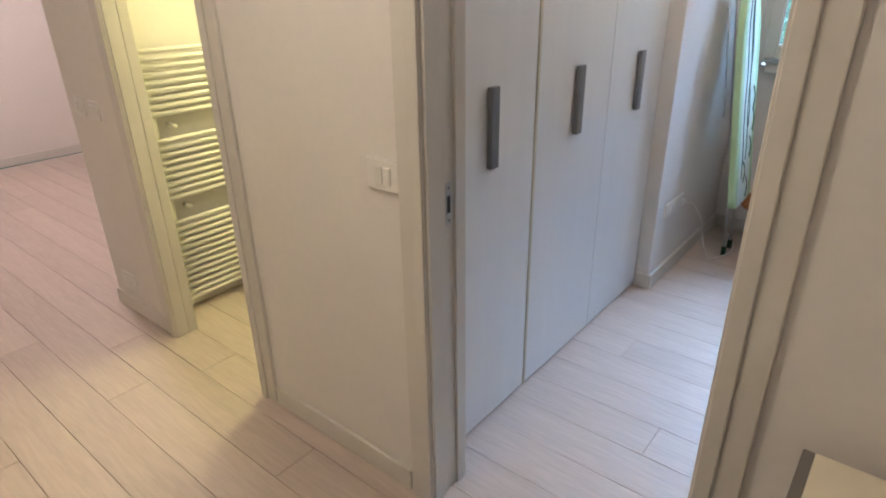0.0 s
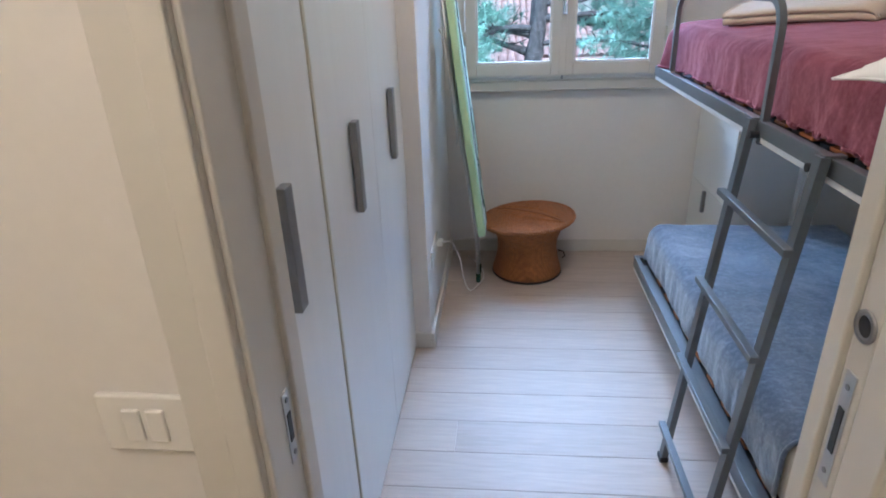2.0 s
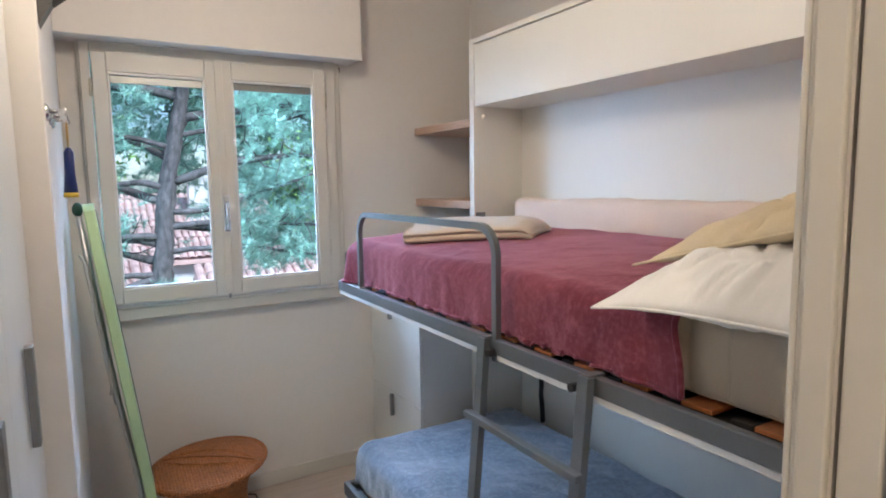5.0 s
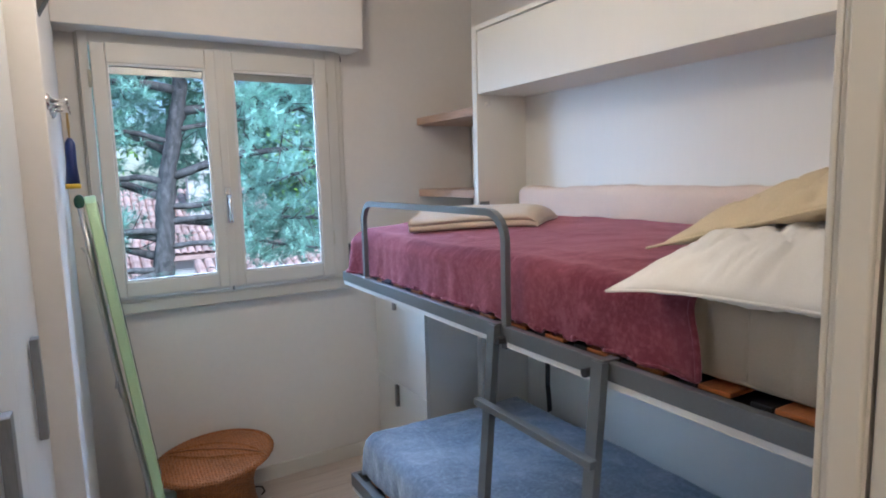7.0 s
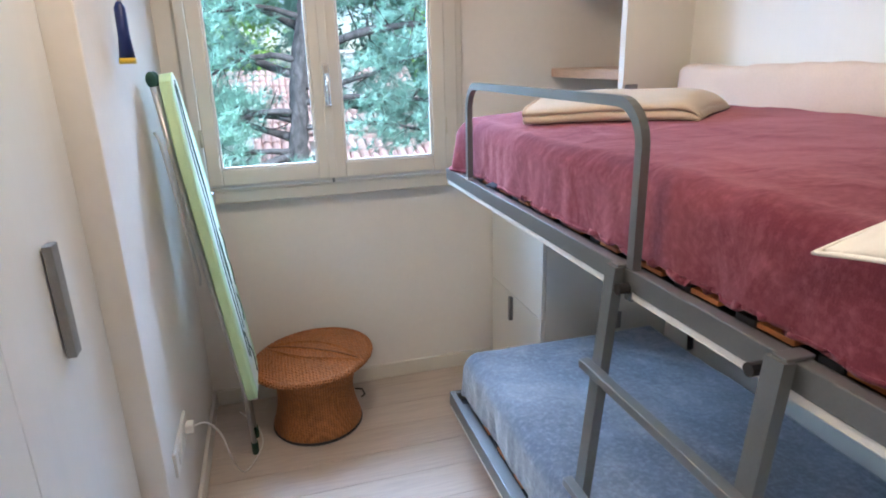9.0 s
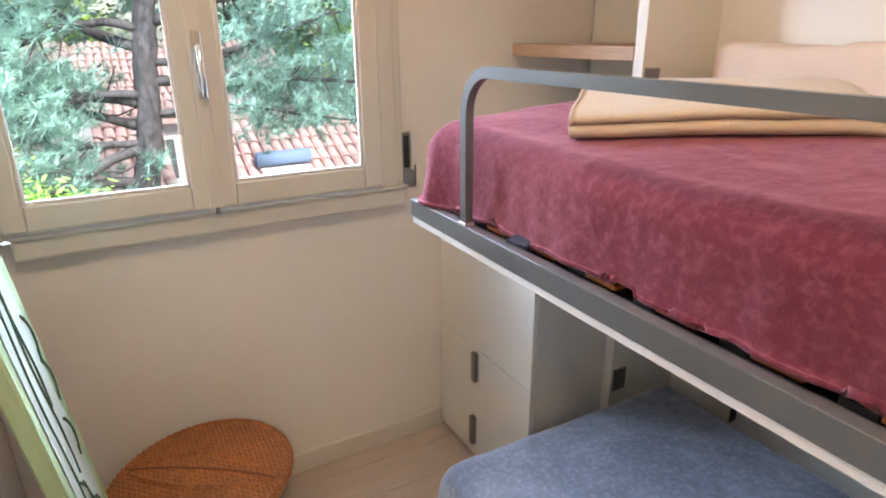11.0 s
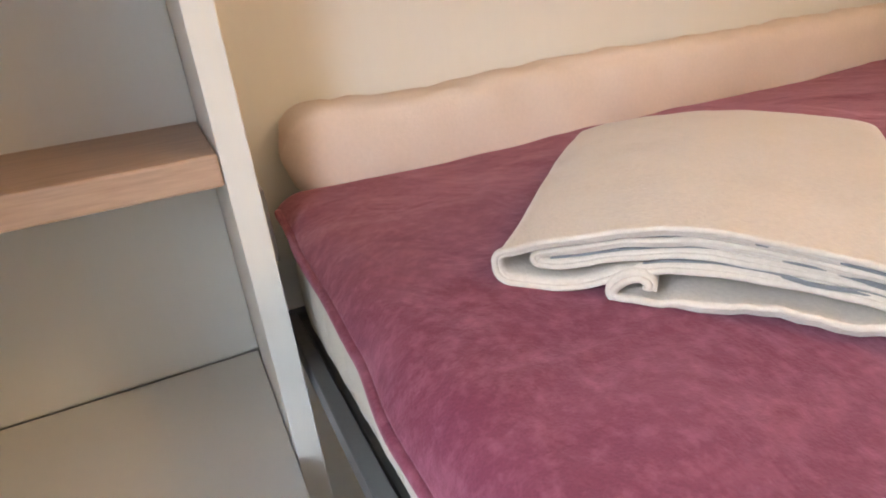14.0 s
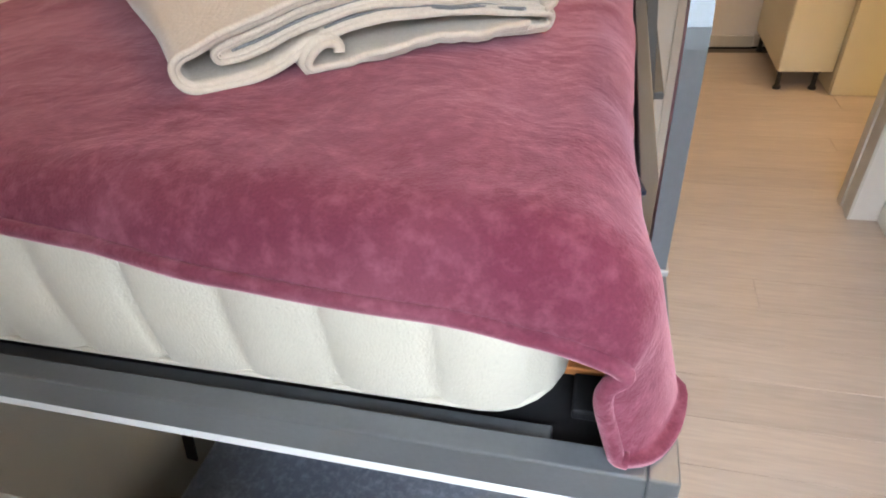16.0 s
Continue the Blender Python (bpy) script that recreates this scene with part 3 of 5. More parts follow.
def strike_plate(parent, x, y, z, out, h=0.17, hole=True):
    """A rounded steel plate with a slot."""
    bm = bmesh.new()
    a, b = sorted((x, x + out * 0.002))
    box(bm, a, b, y - 0.011, y + 0.011, z - h / 2, z + h / 2, bevel=0.0009)
    plate = part("strike_plate", bm, ALU, parent, "rounded satin steel plate")
    if hole:
        bm = bmesh.new()
        a, b = sorted((x + out * 0.0015, x + out * 0.003))
        box(bm, a, b, y - 0.006, y + 0.006, z - h * 0.2, z + h * 0.2)
        part("slot", bm, BLACK, plate, "dark lock slot")
        for s in (-1, 1):
            bm = bmesh.new()
            cyl(bm, (x, y, z + s * h * 0.38), (x + out * 0.0035, y, z + s * h * 0.38), 0.004, 10)
            part("screw", bm, HANDLE, plate)
    return plate


strike_plate(door, -0.176, 1.046, 0.972, -1)
lock = thing("lock_keep", (-0.872, 1.04, 0.955), "small steel lock keep in the door lining", "lock keep")
strike_plate(lock, -0.8800, 1.04, 0.955, 1, h=0.115)
lock = thing("lock_keep", (-2.411, 1.007, 0.985), "small steel lock keep in the bathroom door lining", "lock keep")
strike_plate(lock, -2.4110, 1.007, 0.985, 1, h=0.115)


def wall_plate(name, cx, cz, y, w=0.122, h=0.082, buttons=(-0.018, 0.012), label="white light switch plate on the hall wall", cat="switch", ring=False):
    t = thing(name, (cx, y, cz), label, cat)
    bm = bmesh.new()
    box(bm, cx - w / 2, cx + w / 2, y - 0.010, y, cz - h / 2, cz + h / 2, bevel=0.003)
    part("plate", bm, WHITEP, t)
    for b in buttons:
        bm = bmesh.new()
        box(bm, cx + b - 0.011, cx + b + 0.011, y - 0.0145, y - 0.008, cz - 0.023, cz + 0.023, bevel=0.002)
        part("rocker", bm, WHITEP, t)
    return t


wall_plate("light_switch", -1.012, 1.028, 0.96)
wall_plate("light_switch", -2.70, 0.995, 0.96, w=0.085, buttons=(-0.02, 0.005, 0.03))
wall_plate("light_switch", -2.84, 1.0, 0.96, w=0.085, buttons=(-0.015, 0.015))
wall_plate("wall_socket", -2.80, 0.17, 0.96, buttons=(-0.02, 0.015), label="white socket plate low on the hall wall", cat="socket")

# ---------------------------------------------------------------- window
window = thing("window_1", (-0.28, 3.79, 1.0), "white two-leaf wooden window, closed, with a chrome handle", "window", kind=STRUCT)
FX0, FX1, FZ0, FZ1 = -0.825, 0.330, 0.965, 2.20
bm = boxes((FX0, -0.785, 3.735, 3.79, 1.02, FZ1), (0.235, FX1 - 0.035, 3.735, 3.79, 1.02, FZ1), (-0.785, 0.235, 3.735, 3.79, 2.13, FZ1), (-0.785, 0.235, 3.735, 3.79, 1.02, 1.050), bevel=0.004)
part("window_frame", bm, TRIM, window)
bm = boxes((FX0 - 0.01, -0.80, 3.765, 3.80, 1.0, FZ1), (0.283, FX1, 3.762, 3.80, 0.985, FZ1), bevel=0.006)
part("casing", bm, TRIM, window)
bm = bmesh.new()
box(bm, -0.775, FX1, 3.738, 3.80, 0.962, 1.022, bevel=0.008)
box(bm, -0.775, FX1, 3.725, 3.79, 1.020, 1.032, bevel=0.004)
part("window_sill", bm, TRIM, window, "white wooden window board with a rounded edge")


def sash(x0, x1, gx0, gx1, gz0=1.112, gz1=2.045):
    z0, z1 = 1.046, 2.128
    bm = boxes((x0, gx0, 3.70, 3.732, z0, z1), (gx1, x1, 3.70, 3.732, z0, z1), (gx0, gx1, 3.7005, 3.7315, z0, gz0), (gx0, gx1, 3.7005, 3.7315, gz1, z1), bevel=0.005)
    s = part("sash", bm, TRIM, window)
    bm = boxes((gx0, gx0 + 0.010, 3.706, 3.717, gz0, gz1), (gx1 - 0.010, gx1, 3.706, 3.717, gz0, gz1), (gx0, gx1, 3.706, 3.717, gz0, gz0 + 0.010), (gx0, gx1, 3.706, 3.717, gz1 - 0.010, gz1), bevel=0.003)
    part("glazing_bead", bm, WHITEP, s, "bright white glazing bead")
    pane = part("pane", boxes((gx0 + 0.002, gx1 - 0.002, 3.7175, 3.7215, gz0 + 0.002, gz1 - 0.002)), GLASS, s, "clear glass pane")
    pane.visible_shadow = False
    # rolled-up blind seen at the pane's head
    part("blind_edge", boxes((gx0 + 0.003, gx1 - 0.003, 3.723, 3.733, gz1 - 0.042, gz1 - 0.002)), HANDLE, s, "grey edge of a raised blind")
    return s


sash(-0.782, -0.283, -0.727, -0.338)
sash(-0.279, 0.230, -0.222, 0.168)
part("astragal", boxes((-0.297, -0.262, 3.692, 3.702, 1.046, 2.128), bevel=0.003), TRIM, window, "narrow cover strip between the leaves")
bm = bmesh.new()
box(bm, -0.290, -0.264, 3.684, 3.694, 1.345, 1.515, bevel=0.0045, segs=3)
handle = part("window_handle", bm, CHROME, window, "oval chrome window handle", smooth=False)
bm = bmesh.new()
tube(bm, [(-0.277, 3.684, 1.475), (-0.277, 3.660, 1.475), (-0.277, 3.648, 1.462), (-0.277, 3.646, 1.40), (-0.277, 3.648, 1.355)], 0.008, 10)
part("lever", bm, CHROME, handle, "chrome lever pointing down", smooth=True)
for hx, hz in ((-0.787, 1.24), (-0.787, 1.98), (0.235, 1.24), (0.235, 1.98)):
    bm = bmesh.new()
    cyl(bm, (hx, 3.727, hz - 0.035), (hx, 3.727, hz + 0.035), 0.008, 10)
    part("hinge", bm, EDGE, window, "small cream hinge barrel", smooth=True)
bm = bmesh.new()
cyl(bm, (-0.279, 3.695, 1.030), (-0.279, 3.695, 1.050), 0.006, 8)
part("bolt_tip", bm, HANDLE, window, "small steel bolt tip")

shutter_box = thing("roller_shutter_box", (-0.26, 3.70, 2.17), "painted cream roller shutter box above the window", "shutter box")
part("front_panel", boxes((-0.904, 0.385, 3.585, 3.60, 2.165, 2.648), bevel=0.003), PLASTER, shutter_box)
part("bottom_panel", boxes((-0.904, 0.385, 3.60, 3.789, 2.172, 2.19), bevel=0.002), PLASTER, shutter_box)
part("end_panel", boxes((0.370, 0.385, 3.60, 3.789, 2.19, 2.648)), PLASTER, shutter_box)
winder = thing("shutter_strap_winder", (0.335, 3.79, 1.02), "steel shutter strap winder plate beside the window", "strap winder")
part("plate", boxes((0.336, 0.386, 3.778, 3.79, 1.012, 1.084), (0.338, 0.376, 3.780, 3.79, 1.084, 1.195), bevel=0.003), HANDLE, winder)
part("slot", boxes((0.341, 0.358, 3.7755, 3.7795, 1.078, 1.185)), BLACK, winder, "dark strap slot")
part("spring_arm", boxes((0.363, 0.371, 3.766, 3.7795, 1.07, 1.205), bevel=0.001), WHITEP, winder, "pale strap arm")
part("strap_guide", boxes((0.312, 0.335, 3.765, 3.789, 2.13, 2.160), bevel=0.003), BLACK, winder, "dark strap guide under the box")

# ---------------------------------------------------------------- wardrobe
wardrobe = thing("wardrobe", (-1.29, 1.9, 0), "tall white three-door built-in wardrobe with grey bar handles", "wardrobe")
part("body", boxes((-1.615, -0.998, 1.105, 2.695, 0.0, H - 0.002)), LACQUER, wardrobe)


def ward_door(y0, y1, x=-0.975):
    d = part("door", boxes((x - 0.02, x, y0 + 0.0008, y1 - 0.0008, 0.012, H - 0.006), bevel=0.0025), LACQUER, wardrobe)
    c = (y0 + y1) / 2 - 0.008
    bm = bmesh.new()
    box(bm, x + 0.004, x + 0.022, c - 0.019, c + 0.019, 0.958, 1.196, bevel=0.002)
    h = part("handle", bm, HANDLE, d, "flat grey bar handle")
    return d


ward_door(1.118, 1.610)
ward_door(1.628, 2.160)
ward_door(2.160, 2.692)
part("edge_profile", boxes((-0.996, -0.972, 1.6115, 1.6265, 0.010, H - 0.006), bevel=0.004), EDGE, wardrobe, "cream edge profile between the doors")

# ---------------------------------------------------------------- folding bunk bed
bunk = thing("folding_bunk_bed", (0.6, 2.2, 0), "white wall cabinet with two folded-down grey steel bunk beds", "bunk bed")
CB = 1.135   # back of the corner niche
BB = 1.064   # back of the bed cabinet
part("side_panel", boxes((0.775, CB, 3.180, 3.216, 0, 2.225), bevel=0.0015), MELAMINE, bunk)
part("side_panel", boxes((0.775, CB, 1.112, 1.140, 0, 2.225), bevel=0.0015), MELAMINE, bunk)
part("back_panel", boxes((BB, 1.120, 1.1405, 3.1795, 0, 2.202)), MELAMINE, bunk)
part("top_panel", boxes((0.775, CB, 1.140, 3.180, 2.203, 2.225), bevel=0.0015), MELAMINE, bunk)
part("fascia", boxes((0.781, 0.801, 1.142, 3.178, 1.915, 2.198), bevel=0.002), MELAMINE, bunk, "cream fascia above the upper bed")
part("fascia_bottom", boxes((0.801, BB, 1.142, 3.178, 1.915, 1.933)), MELAMINE, bunk)
for z0, z1 in ((1.315, 1.412), (0.400, 0.478)):
    part("hinge_plate", boxes((0.783, 0.836, 3.174, 3.181, z0, z1), bevel=0.002), HANDLE, bunk, "dark grey hinge plate")
bm = bmesh.new()
cyl(bm, (0.83, 3.181, 1.87), (0.83, 3.157, 1.87), 0.009, 12)
part("magnet_catch", bm, WHITEP, bunk, "small white catch")


def bed_deck(name, xf, xb, y0, y1, zt, hr=0.040, panel=0.016, w=0.022):
    """A steel frame of flat tubes with a white panel under it and wooden slats."""
    z0 = zt - hr
    frame_ob = part(name, boxes((xf, xf + w, y0, y1, z0, zt), (xb - w, xb, y0, y1, z0, zt), (xf + w, xb - w, y1 - w, y1, z0, zt), (xf + w, xb - w, y0, y0 + w, z0, zt), bevel=0.002), STEEL, bunk, "grey painted steel bed frame")
    part("underside_panel", boxes((xf + 0.004, xb, y0 + 0.004, y1 - 0.003, z0 - panel, z0 - 0.0005), bevel=0.0015), LACQUER, frame_ob, "white panel under the frame")
    # a lower angle inside the tubes carries the slats
    part("slat_ledge", boxes((xf + w + 0.005, xf + w + 0.028, y0 + w + 0.004, y1 - 0.085, zt - 0.026, zt - 0.014), (xf + 0.09, xb - w - 0.004, y1 - w - 0.020, y1 - w - 0.005, zt - 0.026, zt - 0.012), bevel=0.0015), STEEL, frame_ob, "inner steel ledge for the slats")
    y = y1 - 0.128
    while y > y0 + 0.08:
        bm = bmesh.new()
        box(bm, xf + w + 0.030, xb - w - 0.002, y - 0.033, y + 0.033, zt - 0.0135, zt - 0.004, bevel=0.002)
        part("slat", bm, SLAT, frame_ob)
        part("slat_holder", boxes((xf + w + 0.030, xf + w + 0.055, y + 0.036, y + 0.075, zt - 0.016, zt - 0.005), bevel=0.002), BLACK, frame_ob)
        y -= 0.145
    # black sheet added in place of the shade between slats and white panel
    part("dark_lining", boxes((xf + w + 0.001, xb - w - 0.001, y0 + w + 0.001, y1 - w - 0.001, zt - 0.036, zt - 0.031)), BLACK, frame_ob, "added black sheet painting the shade under the slats")
    return frame_ob


upper = bed_deck("upper_frame", 0.069, 0.985, 1.165, 3.170, 1.150)
lower = bed_deck("lower_frame", 0.052, 0.985, 1.165, 3.139, 0.262, hr=0.055, panel=0.02)
# lower bed stands on a recessed base
part("lower_base", boxes((0.55, BB - 0.001, 1.141, 3.179, 0.0, 0.186)), MELAMINE, bunk)

# guard rail: a bent flat tube
gx, g0, g1, gz0, gz1, gr = 0.079, 2.018, 2.938, 1.146, 1.442, 0.075
pts = [(gx, g1, gz0), (gx, g1, 1.30)]
for k in range(9):
    a = radians(90 * k / 8)
    pts.append((gx, g1 - gr + gr * math.cos(a), gz1 - gr + gr * math.sin(a)))
for k in range(9):
    a = radians(90 + 90 * k / 8)
    pts.append((gx, g0 + gr + gr * math.cos(a), gz1 - gr + gr * math.sin(a)))
pts += [(gx, g0, 1.30), (gx, g0, 1.09)]
bm = tube(bmesh.new(), pts, 0, flat=(0.0085, 0.0098))
bmesh.ops.bevel(bm, geom=[e for e in bm.edges if e.calc_face_angle(0) > 0.9], offset=0.0045, segments=3, affect="EDGES")
guard = part("guard_rail", bm, STEEL, bunk, "bent grey steel guard rail")
part("weld", boxes((gx - 0.0115, gx + 0.0115, g1 - 0.0125, g1 + 0.0125, 1.148, 1.156), bevel=0.002), ALU, guard, "pale weld at the post")
for y, z in ((2.016, 1.115), (1.70, 1.118)):
    bm = bmesh.new()
    cyl(bm, (0.072, y, z), (0.046, y, z), 0.010, 12)
    part("bolt", bm, BLACK, bunk, "black bolt head")
bm = bmesh.new()
box(bm, -0.016, 0.016, -0.024, 0.024, 0.0, 0.007, bevel=0.002, m=pose(0.106, 2.79, 1.1515, 0, -12, 14))
part("mattress_strap", bm, NAVY, bunk, "short dark navy strap end")
# black strap that holds the upper bed
bm = bmesh.new()
tube(bm, [(0.92, 2.86, 1.10), (0.92, 2.85, 0.62), (0.905, 2.835, 0.575), (0.915, 2.84, 0.54), (0.93, 2.85, 0.44)], 0, flat=(0.012, 0.0025))
part("safety_strap", bm, BLACK, bunk, "black webbing safety strap")

# ladder hooked to the upper frame
ladder = thing("bunk_ladder", (-0.045, 1.86, 0), "narrow grey steel ladder hooked on the upper bed", "ladder")


def lad_x(z):
    return 0.055 + (z - 1.15) * 0.088


for y in (2.040, 1.662):
    bm = bmesh.new()
    tube(bm, [(lad_x(0.012), y, 0.012), (lad_x(0.6), y, 0.6), (lad_x(1.152), y, 1.152)], 0, flat=(0.010, 0.0155))
    part("stile", bm, STEEL, ladder)
    part("foot", boxes((lad_x(0) - 0.014, lad_x(0) + 0.014, y - 0.019, y + 0.019, 0.0, 0.02), bevel=0.003), BLACK, ladder, "black rubber foot")
    part("hook", boxes((0.052, 0.098, y - 0.012, y + 0.012, 1.1505, 1.156), bevel=0.0015), STEEL, ladder)
for z in (0.945, 0.672, 0.400, 0.128):
    x = lad_x(z)
    bm = bmesh.new()
    box(bm, x - 0.030, x - 0.008, 1.640, 2.072, z - 0.009, z + 0.009, bevel=0.002)
    part("rung", bm, STEEL, ladder)

# ---------------------------------------------------------------- bedding
m1 = thing("upper_mattress", (0.52, 2.1, 1.15), "cream quilted mattress on the upper bunk", "mattress")
part("cover", mattress_mesh(0.150, 0.950, 1.20, 3.142, 1.1500, 1.318), TICKING, m1, smooth=True)
part("stitched_seams", mattress_seams(0.150, 0.950, 1.20, 3.142, 1.1500, 1.318), SEAMCORD, m1, "pale stitched cords up the side", smooth=True, kind="stuff")
bm = bmesh.new()
rp = round_rect(0.150, 0.950, 1.20, 3.142, 0.065, 0.03)
tube(bm, [(p[0] - p[2] * 0.006, p[1] - p[3] * 0.006, 1.158) for p in rp] + [(rp[0][0] - rp[0][2] * 0.006, rp[0][1] - rp[0][3] * 0.006, 1.158)], 0.0030, 6, caps=False)
part("piping", bm, TICKING, m1, "cream piping round the lower edge", smooth=True)
m2 = thing("lower_mattress", (0.52, 2.1, 0.26), "cream quilted mattress on the lower bunk", "mattress")
part("cover", mattress_mesh(0.112, 0.890, 1.20, 3.085, 0.2625, 0.445), TICKING, m2, smooth=True)

rose = part("rose_blanket", drape_mesh(0.945, 0.112, 1.485, 3.156, 1.354, 0.168, lambda u: -0.040 + 0.052 * min(1.0, u * 1.2), 1.153, r=0.055, seed=3.0, fold=0.012, near_soft=0.02, flap=0.088, sag=0.031), FLEECE_ROSE,
            label="dusty rose fleece blanket spread over the upper mattress", category="blanket", smooth=True, solid=0.008)
blue = part("blue_blanket", drape_mesh(0.895, 0.098, 1.60, 3.098, 0.456, 0.125, lambda u: 0.09, 0.264, r=0.055, seed=11.0, fold=0.011, near_soft=0.05), FLEECE_BLUE,
            label="slate blue fleece blanket spread over the lower mattress", category="blanket", smooth=True, solid=0.008)

for cover, material, edges in ((rose, FLEECE_ROSE, (0, 190)), (blue, FLEECE_BLUE, (0,))):
    for j in edges:
        line = [cover.data.vertices[i * 191 + j].co.copy() for i in range(2, 110)]
        part("hem", tube(bmesh.new(), line, 0.0065, 8), material, cover, smooth=True)

white = part("white_pillow", pillow_mesh(pose(0.400, 1.340, 1.374, -1, -3, 1), 0.77, 0.54, 0.180, 2.0, 0.17, 0.55), COTTON,
     label="plump white cotton pillow lying on the mattress", category="pillow", smooth=True)
cream = part("cream_pillow", pillow_mesh(pose(0.535, 1.400, 1.480, -15, -6, -3), 0.74, 0.50, 0.140, 9.0), LINEN,
     label="cream linen pillow resting on the white pillow", category="pillow", smooth=True)

for pillow, material in ((white, COTTON), (cream, LINEN)):
    rim = [(i, 0) for i in range(64)] + [(64, j) for j in range(64)] + [(i, 64) for i in range(64, 0, -1)] + [(0, j) for j in range(64, -1, -1)]
    line = [pillow.data.vertices[i * 65 + j].co.copy() for i, j in rim]
    part("seam", tube(bmesh.new(), line, 0.0028, 6, caps=False), material, pillow, smooth=True)


def bolster_mesh():
    bm = bmesh.new()
    y0, y1 = 1.16, 3.115

    def fn(u, v):
        y = y0 + (y1 - y0) * v
        a = math.pi * 2 * u
        end = math.sqrt(max(0.0, 1 - (1 - min(1.0, (1 - abs(2 * v - 1)) * 16)) ** 2))
        rx, rz = 0.062 * (0.02 + 0.98 * end), 0.078 * (0.02 + 0.98 * end) * (1 + 0.10 * wob(y * 2.2, 0, 1))
        k = 0.5
        cx, sz = math.cos(a), math.sin(a)
        x = 0.998 + rx * math.copysign(abs(cx) ** k, cx)
        z = 1.404 + rz * math.copysign(abs(sz) ** k, sz)
        crease = max(0.0, 1 - abs(wob(y * 6, a * 0.8, 9)) * 6)
        return x + 0.006 * wob(y * 14, a, 2) + 0.004 * crease, y, z + 0.006 * wob(y * 17, a, 6) - 0.004 * crease + 0.010 * wob(y * 4, 0, 3)
    grid_mesh(bm, 28, 130, fn)
    bmesh.ops.remove_doubles(bm, verts=bm.verts, dist=0.0004)
    return bm


bol = thing("bolster", (1.00, 2.1, 1.34), "long blush padded bolster along the cabinet back", "bolster")
part("cover", bolster_mesh(), PADDING, bol, smooth=True)


def folded_blanket():
    """A throw folded over itself: layers that run to and fro, drawn out sideways, over a crumpled corner."""
    t = thing("folded_throw", (0.45, 2.72, 1.36), "folded cream fleece throw with grey lining on the rose blanket", "blanket")
    L, D = 0.358, 0.490
    e1, e2 = Vector((-0.79, -0.61, 0)), Vector((0.61, -0.79, 0))
    base = Vector((0.478, 3.018, 1.356))

    def turn(s, za, zb, way, squash=0.9):
        r = (zb - za) / 2
        return [(s + way * abs(r) * squash * math.sin(math.pi * k / 8), (za + zb) / 2 - r * math.cos(math.pi * k / 8)) for k in range(9)]

    def even(path):
        """the path in (s, z), its corners cut twice and its steps made even"""
        for _ in range(2):
            cut = [path[0]]
            for a, b in zip(path, path[1:]):
                cut += [(a[0] * 0.75 + b[0] * 0.25, a[1] * 0.75 + b[1] * 0.25), (a[0] * 0.25 + b[0] * 0.75, a[1] * 0.25 + b[1] * 0.75)]
            path = cut + [path[-1]]
        out = [path[0]]
        for a, b in zip(path, path[1:]):
            n = max(1, int(math.hypot(b[0] - a[0], b[1] - a[1]) / 0.010))
            out += [(a[0] + (b[0] - a[0]) * k / n, a[1] + (b[1] - a[1]) * k / n) for k in range(1, n + 1)]
        return out

    def build(name, path, material, th, seed, front=0.0, back=0.0, ruffle=0.0, label=""):
        p = even(path)
        bm = bmesh.new()

        def fn(u, v):
            s, z = p[min(len(p) - 1, int(round(u * (len(p) - 1))))]
            d = front + v * (D - front - back)
            w = d / D
            # the stack swells over the crumpled corner and sinks to a fold at the far side
            z2 = z * (0.90 + 0.10 * w) + 0.016 * math.exp(-((s - 0.20) / 0.11) ** 2) * min(1.0, z / 0.03) * (1 - 0.7 * w)
            z2 *= 1 - 0.30 * max(0.0, s / L - 0.45)
            far = max(0.0, (w - 0.86) / 0.14)
            z2 = z2 * math.sqrt(max(0.0, 1 - 0.96 * far ** 2))
            wave = 0.008 * wob(s * 5 + seed * 0.2, 0.3, 2.0) + 0.0035 * wob(s * 26 + seed, z * 60, 1.0)
            q = base + e1 * (s * (1 + 0.04 * w) - 0.050 * w + 0.007 * wob(d * 5, s * 3, seed * 0.1)) + e2 * (d + wave * (1 - w) + 0.02 * s)
            q.z -= 0.032 * max(0.0, min(1.0, (0.60 - q.x) / 0.42)) ** 1.4
            soft = 0.0035 * wob(s * 8 + 1.0, d * 8, 0.5) + 0.0012 * wob(s * 30, d * 24, seed)
            crumple = ruffle * (wob(s * 42, d * 9, 3.0) + 0.6 * wob(s * 20, d * 30, 6.0)) * (1 - w) * min(1.0, z / 0.006)
            return q.x, q.y, q.z + max(0.0015, z2 + soft * min(1.0, z / 0.02) + crumple)
        grid_mesh(bm, len(p) - 1, 44, fn)
        # the cut edge is a thicker, bound hem
        line = [bm.verts[k * 45].co.copy() for k in range(len(p))] if not bm.verts.ensure_lookup_table() else []
        piece = part(name, bm, material, t, label, smooth=True, solid=th)
        part("hem", tube(bmesh.new(), line, th * 0.5, 8), material, piece, smooth=True)
        return piece

    outer = [(L - 0.006, 0.0330), (L + 0.008, 0.040), (L + 0.010, 0.052), (L, 0.0605), (L - 0.03, 0.0640), (0.28, 0.0645), (0.14, 0.063), (0.05, 0.055), (0.022, 0.046)] + turn(0.016, 0.044, 0.006, -1) + [(0.05, 0.005), (0.085, 0.010), (0.12, 0.022), (0.20, 0.028), (L - 0.02, 0.0285)]
    outer += turn(L - 0.006, 0.0285, 0.012, 1)[1:] + [(L - 0.05, 0.0115), (0.28, 0.010)]
    build("outer_fold", outer, FLEECE_CREAM, 0.0065, 1.0)
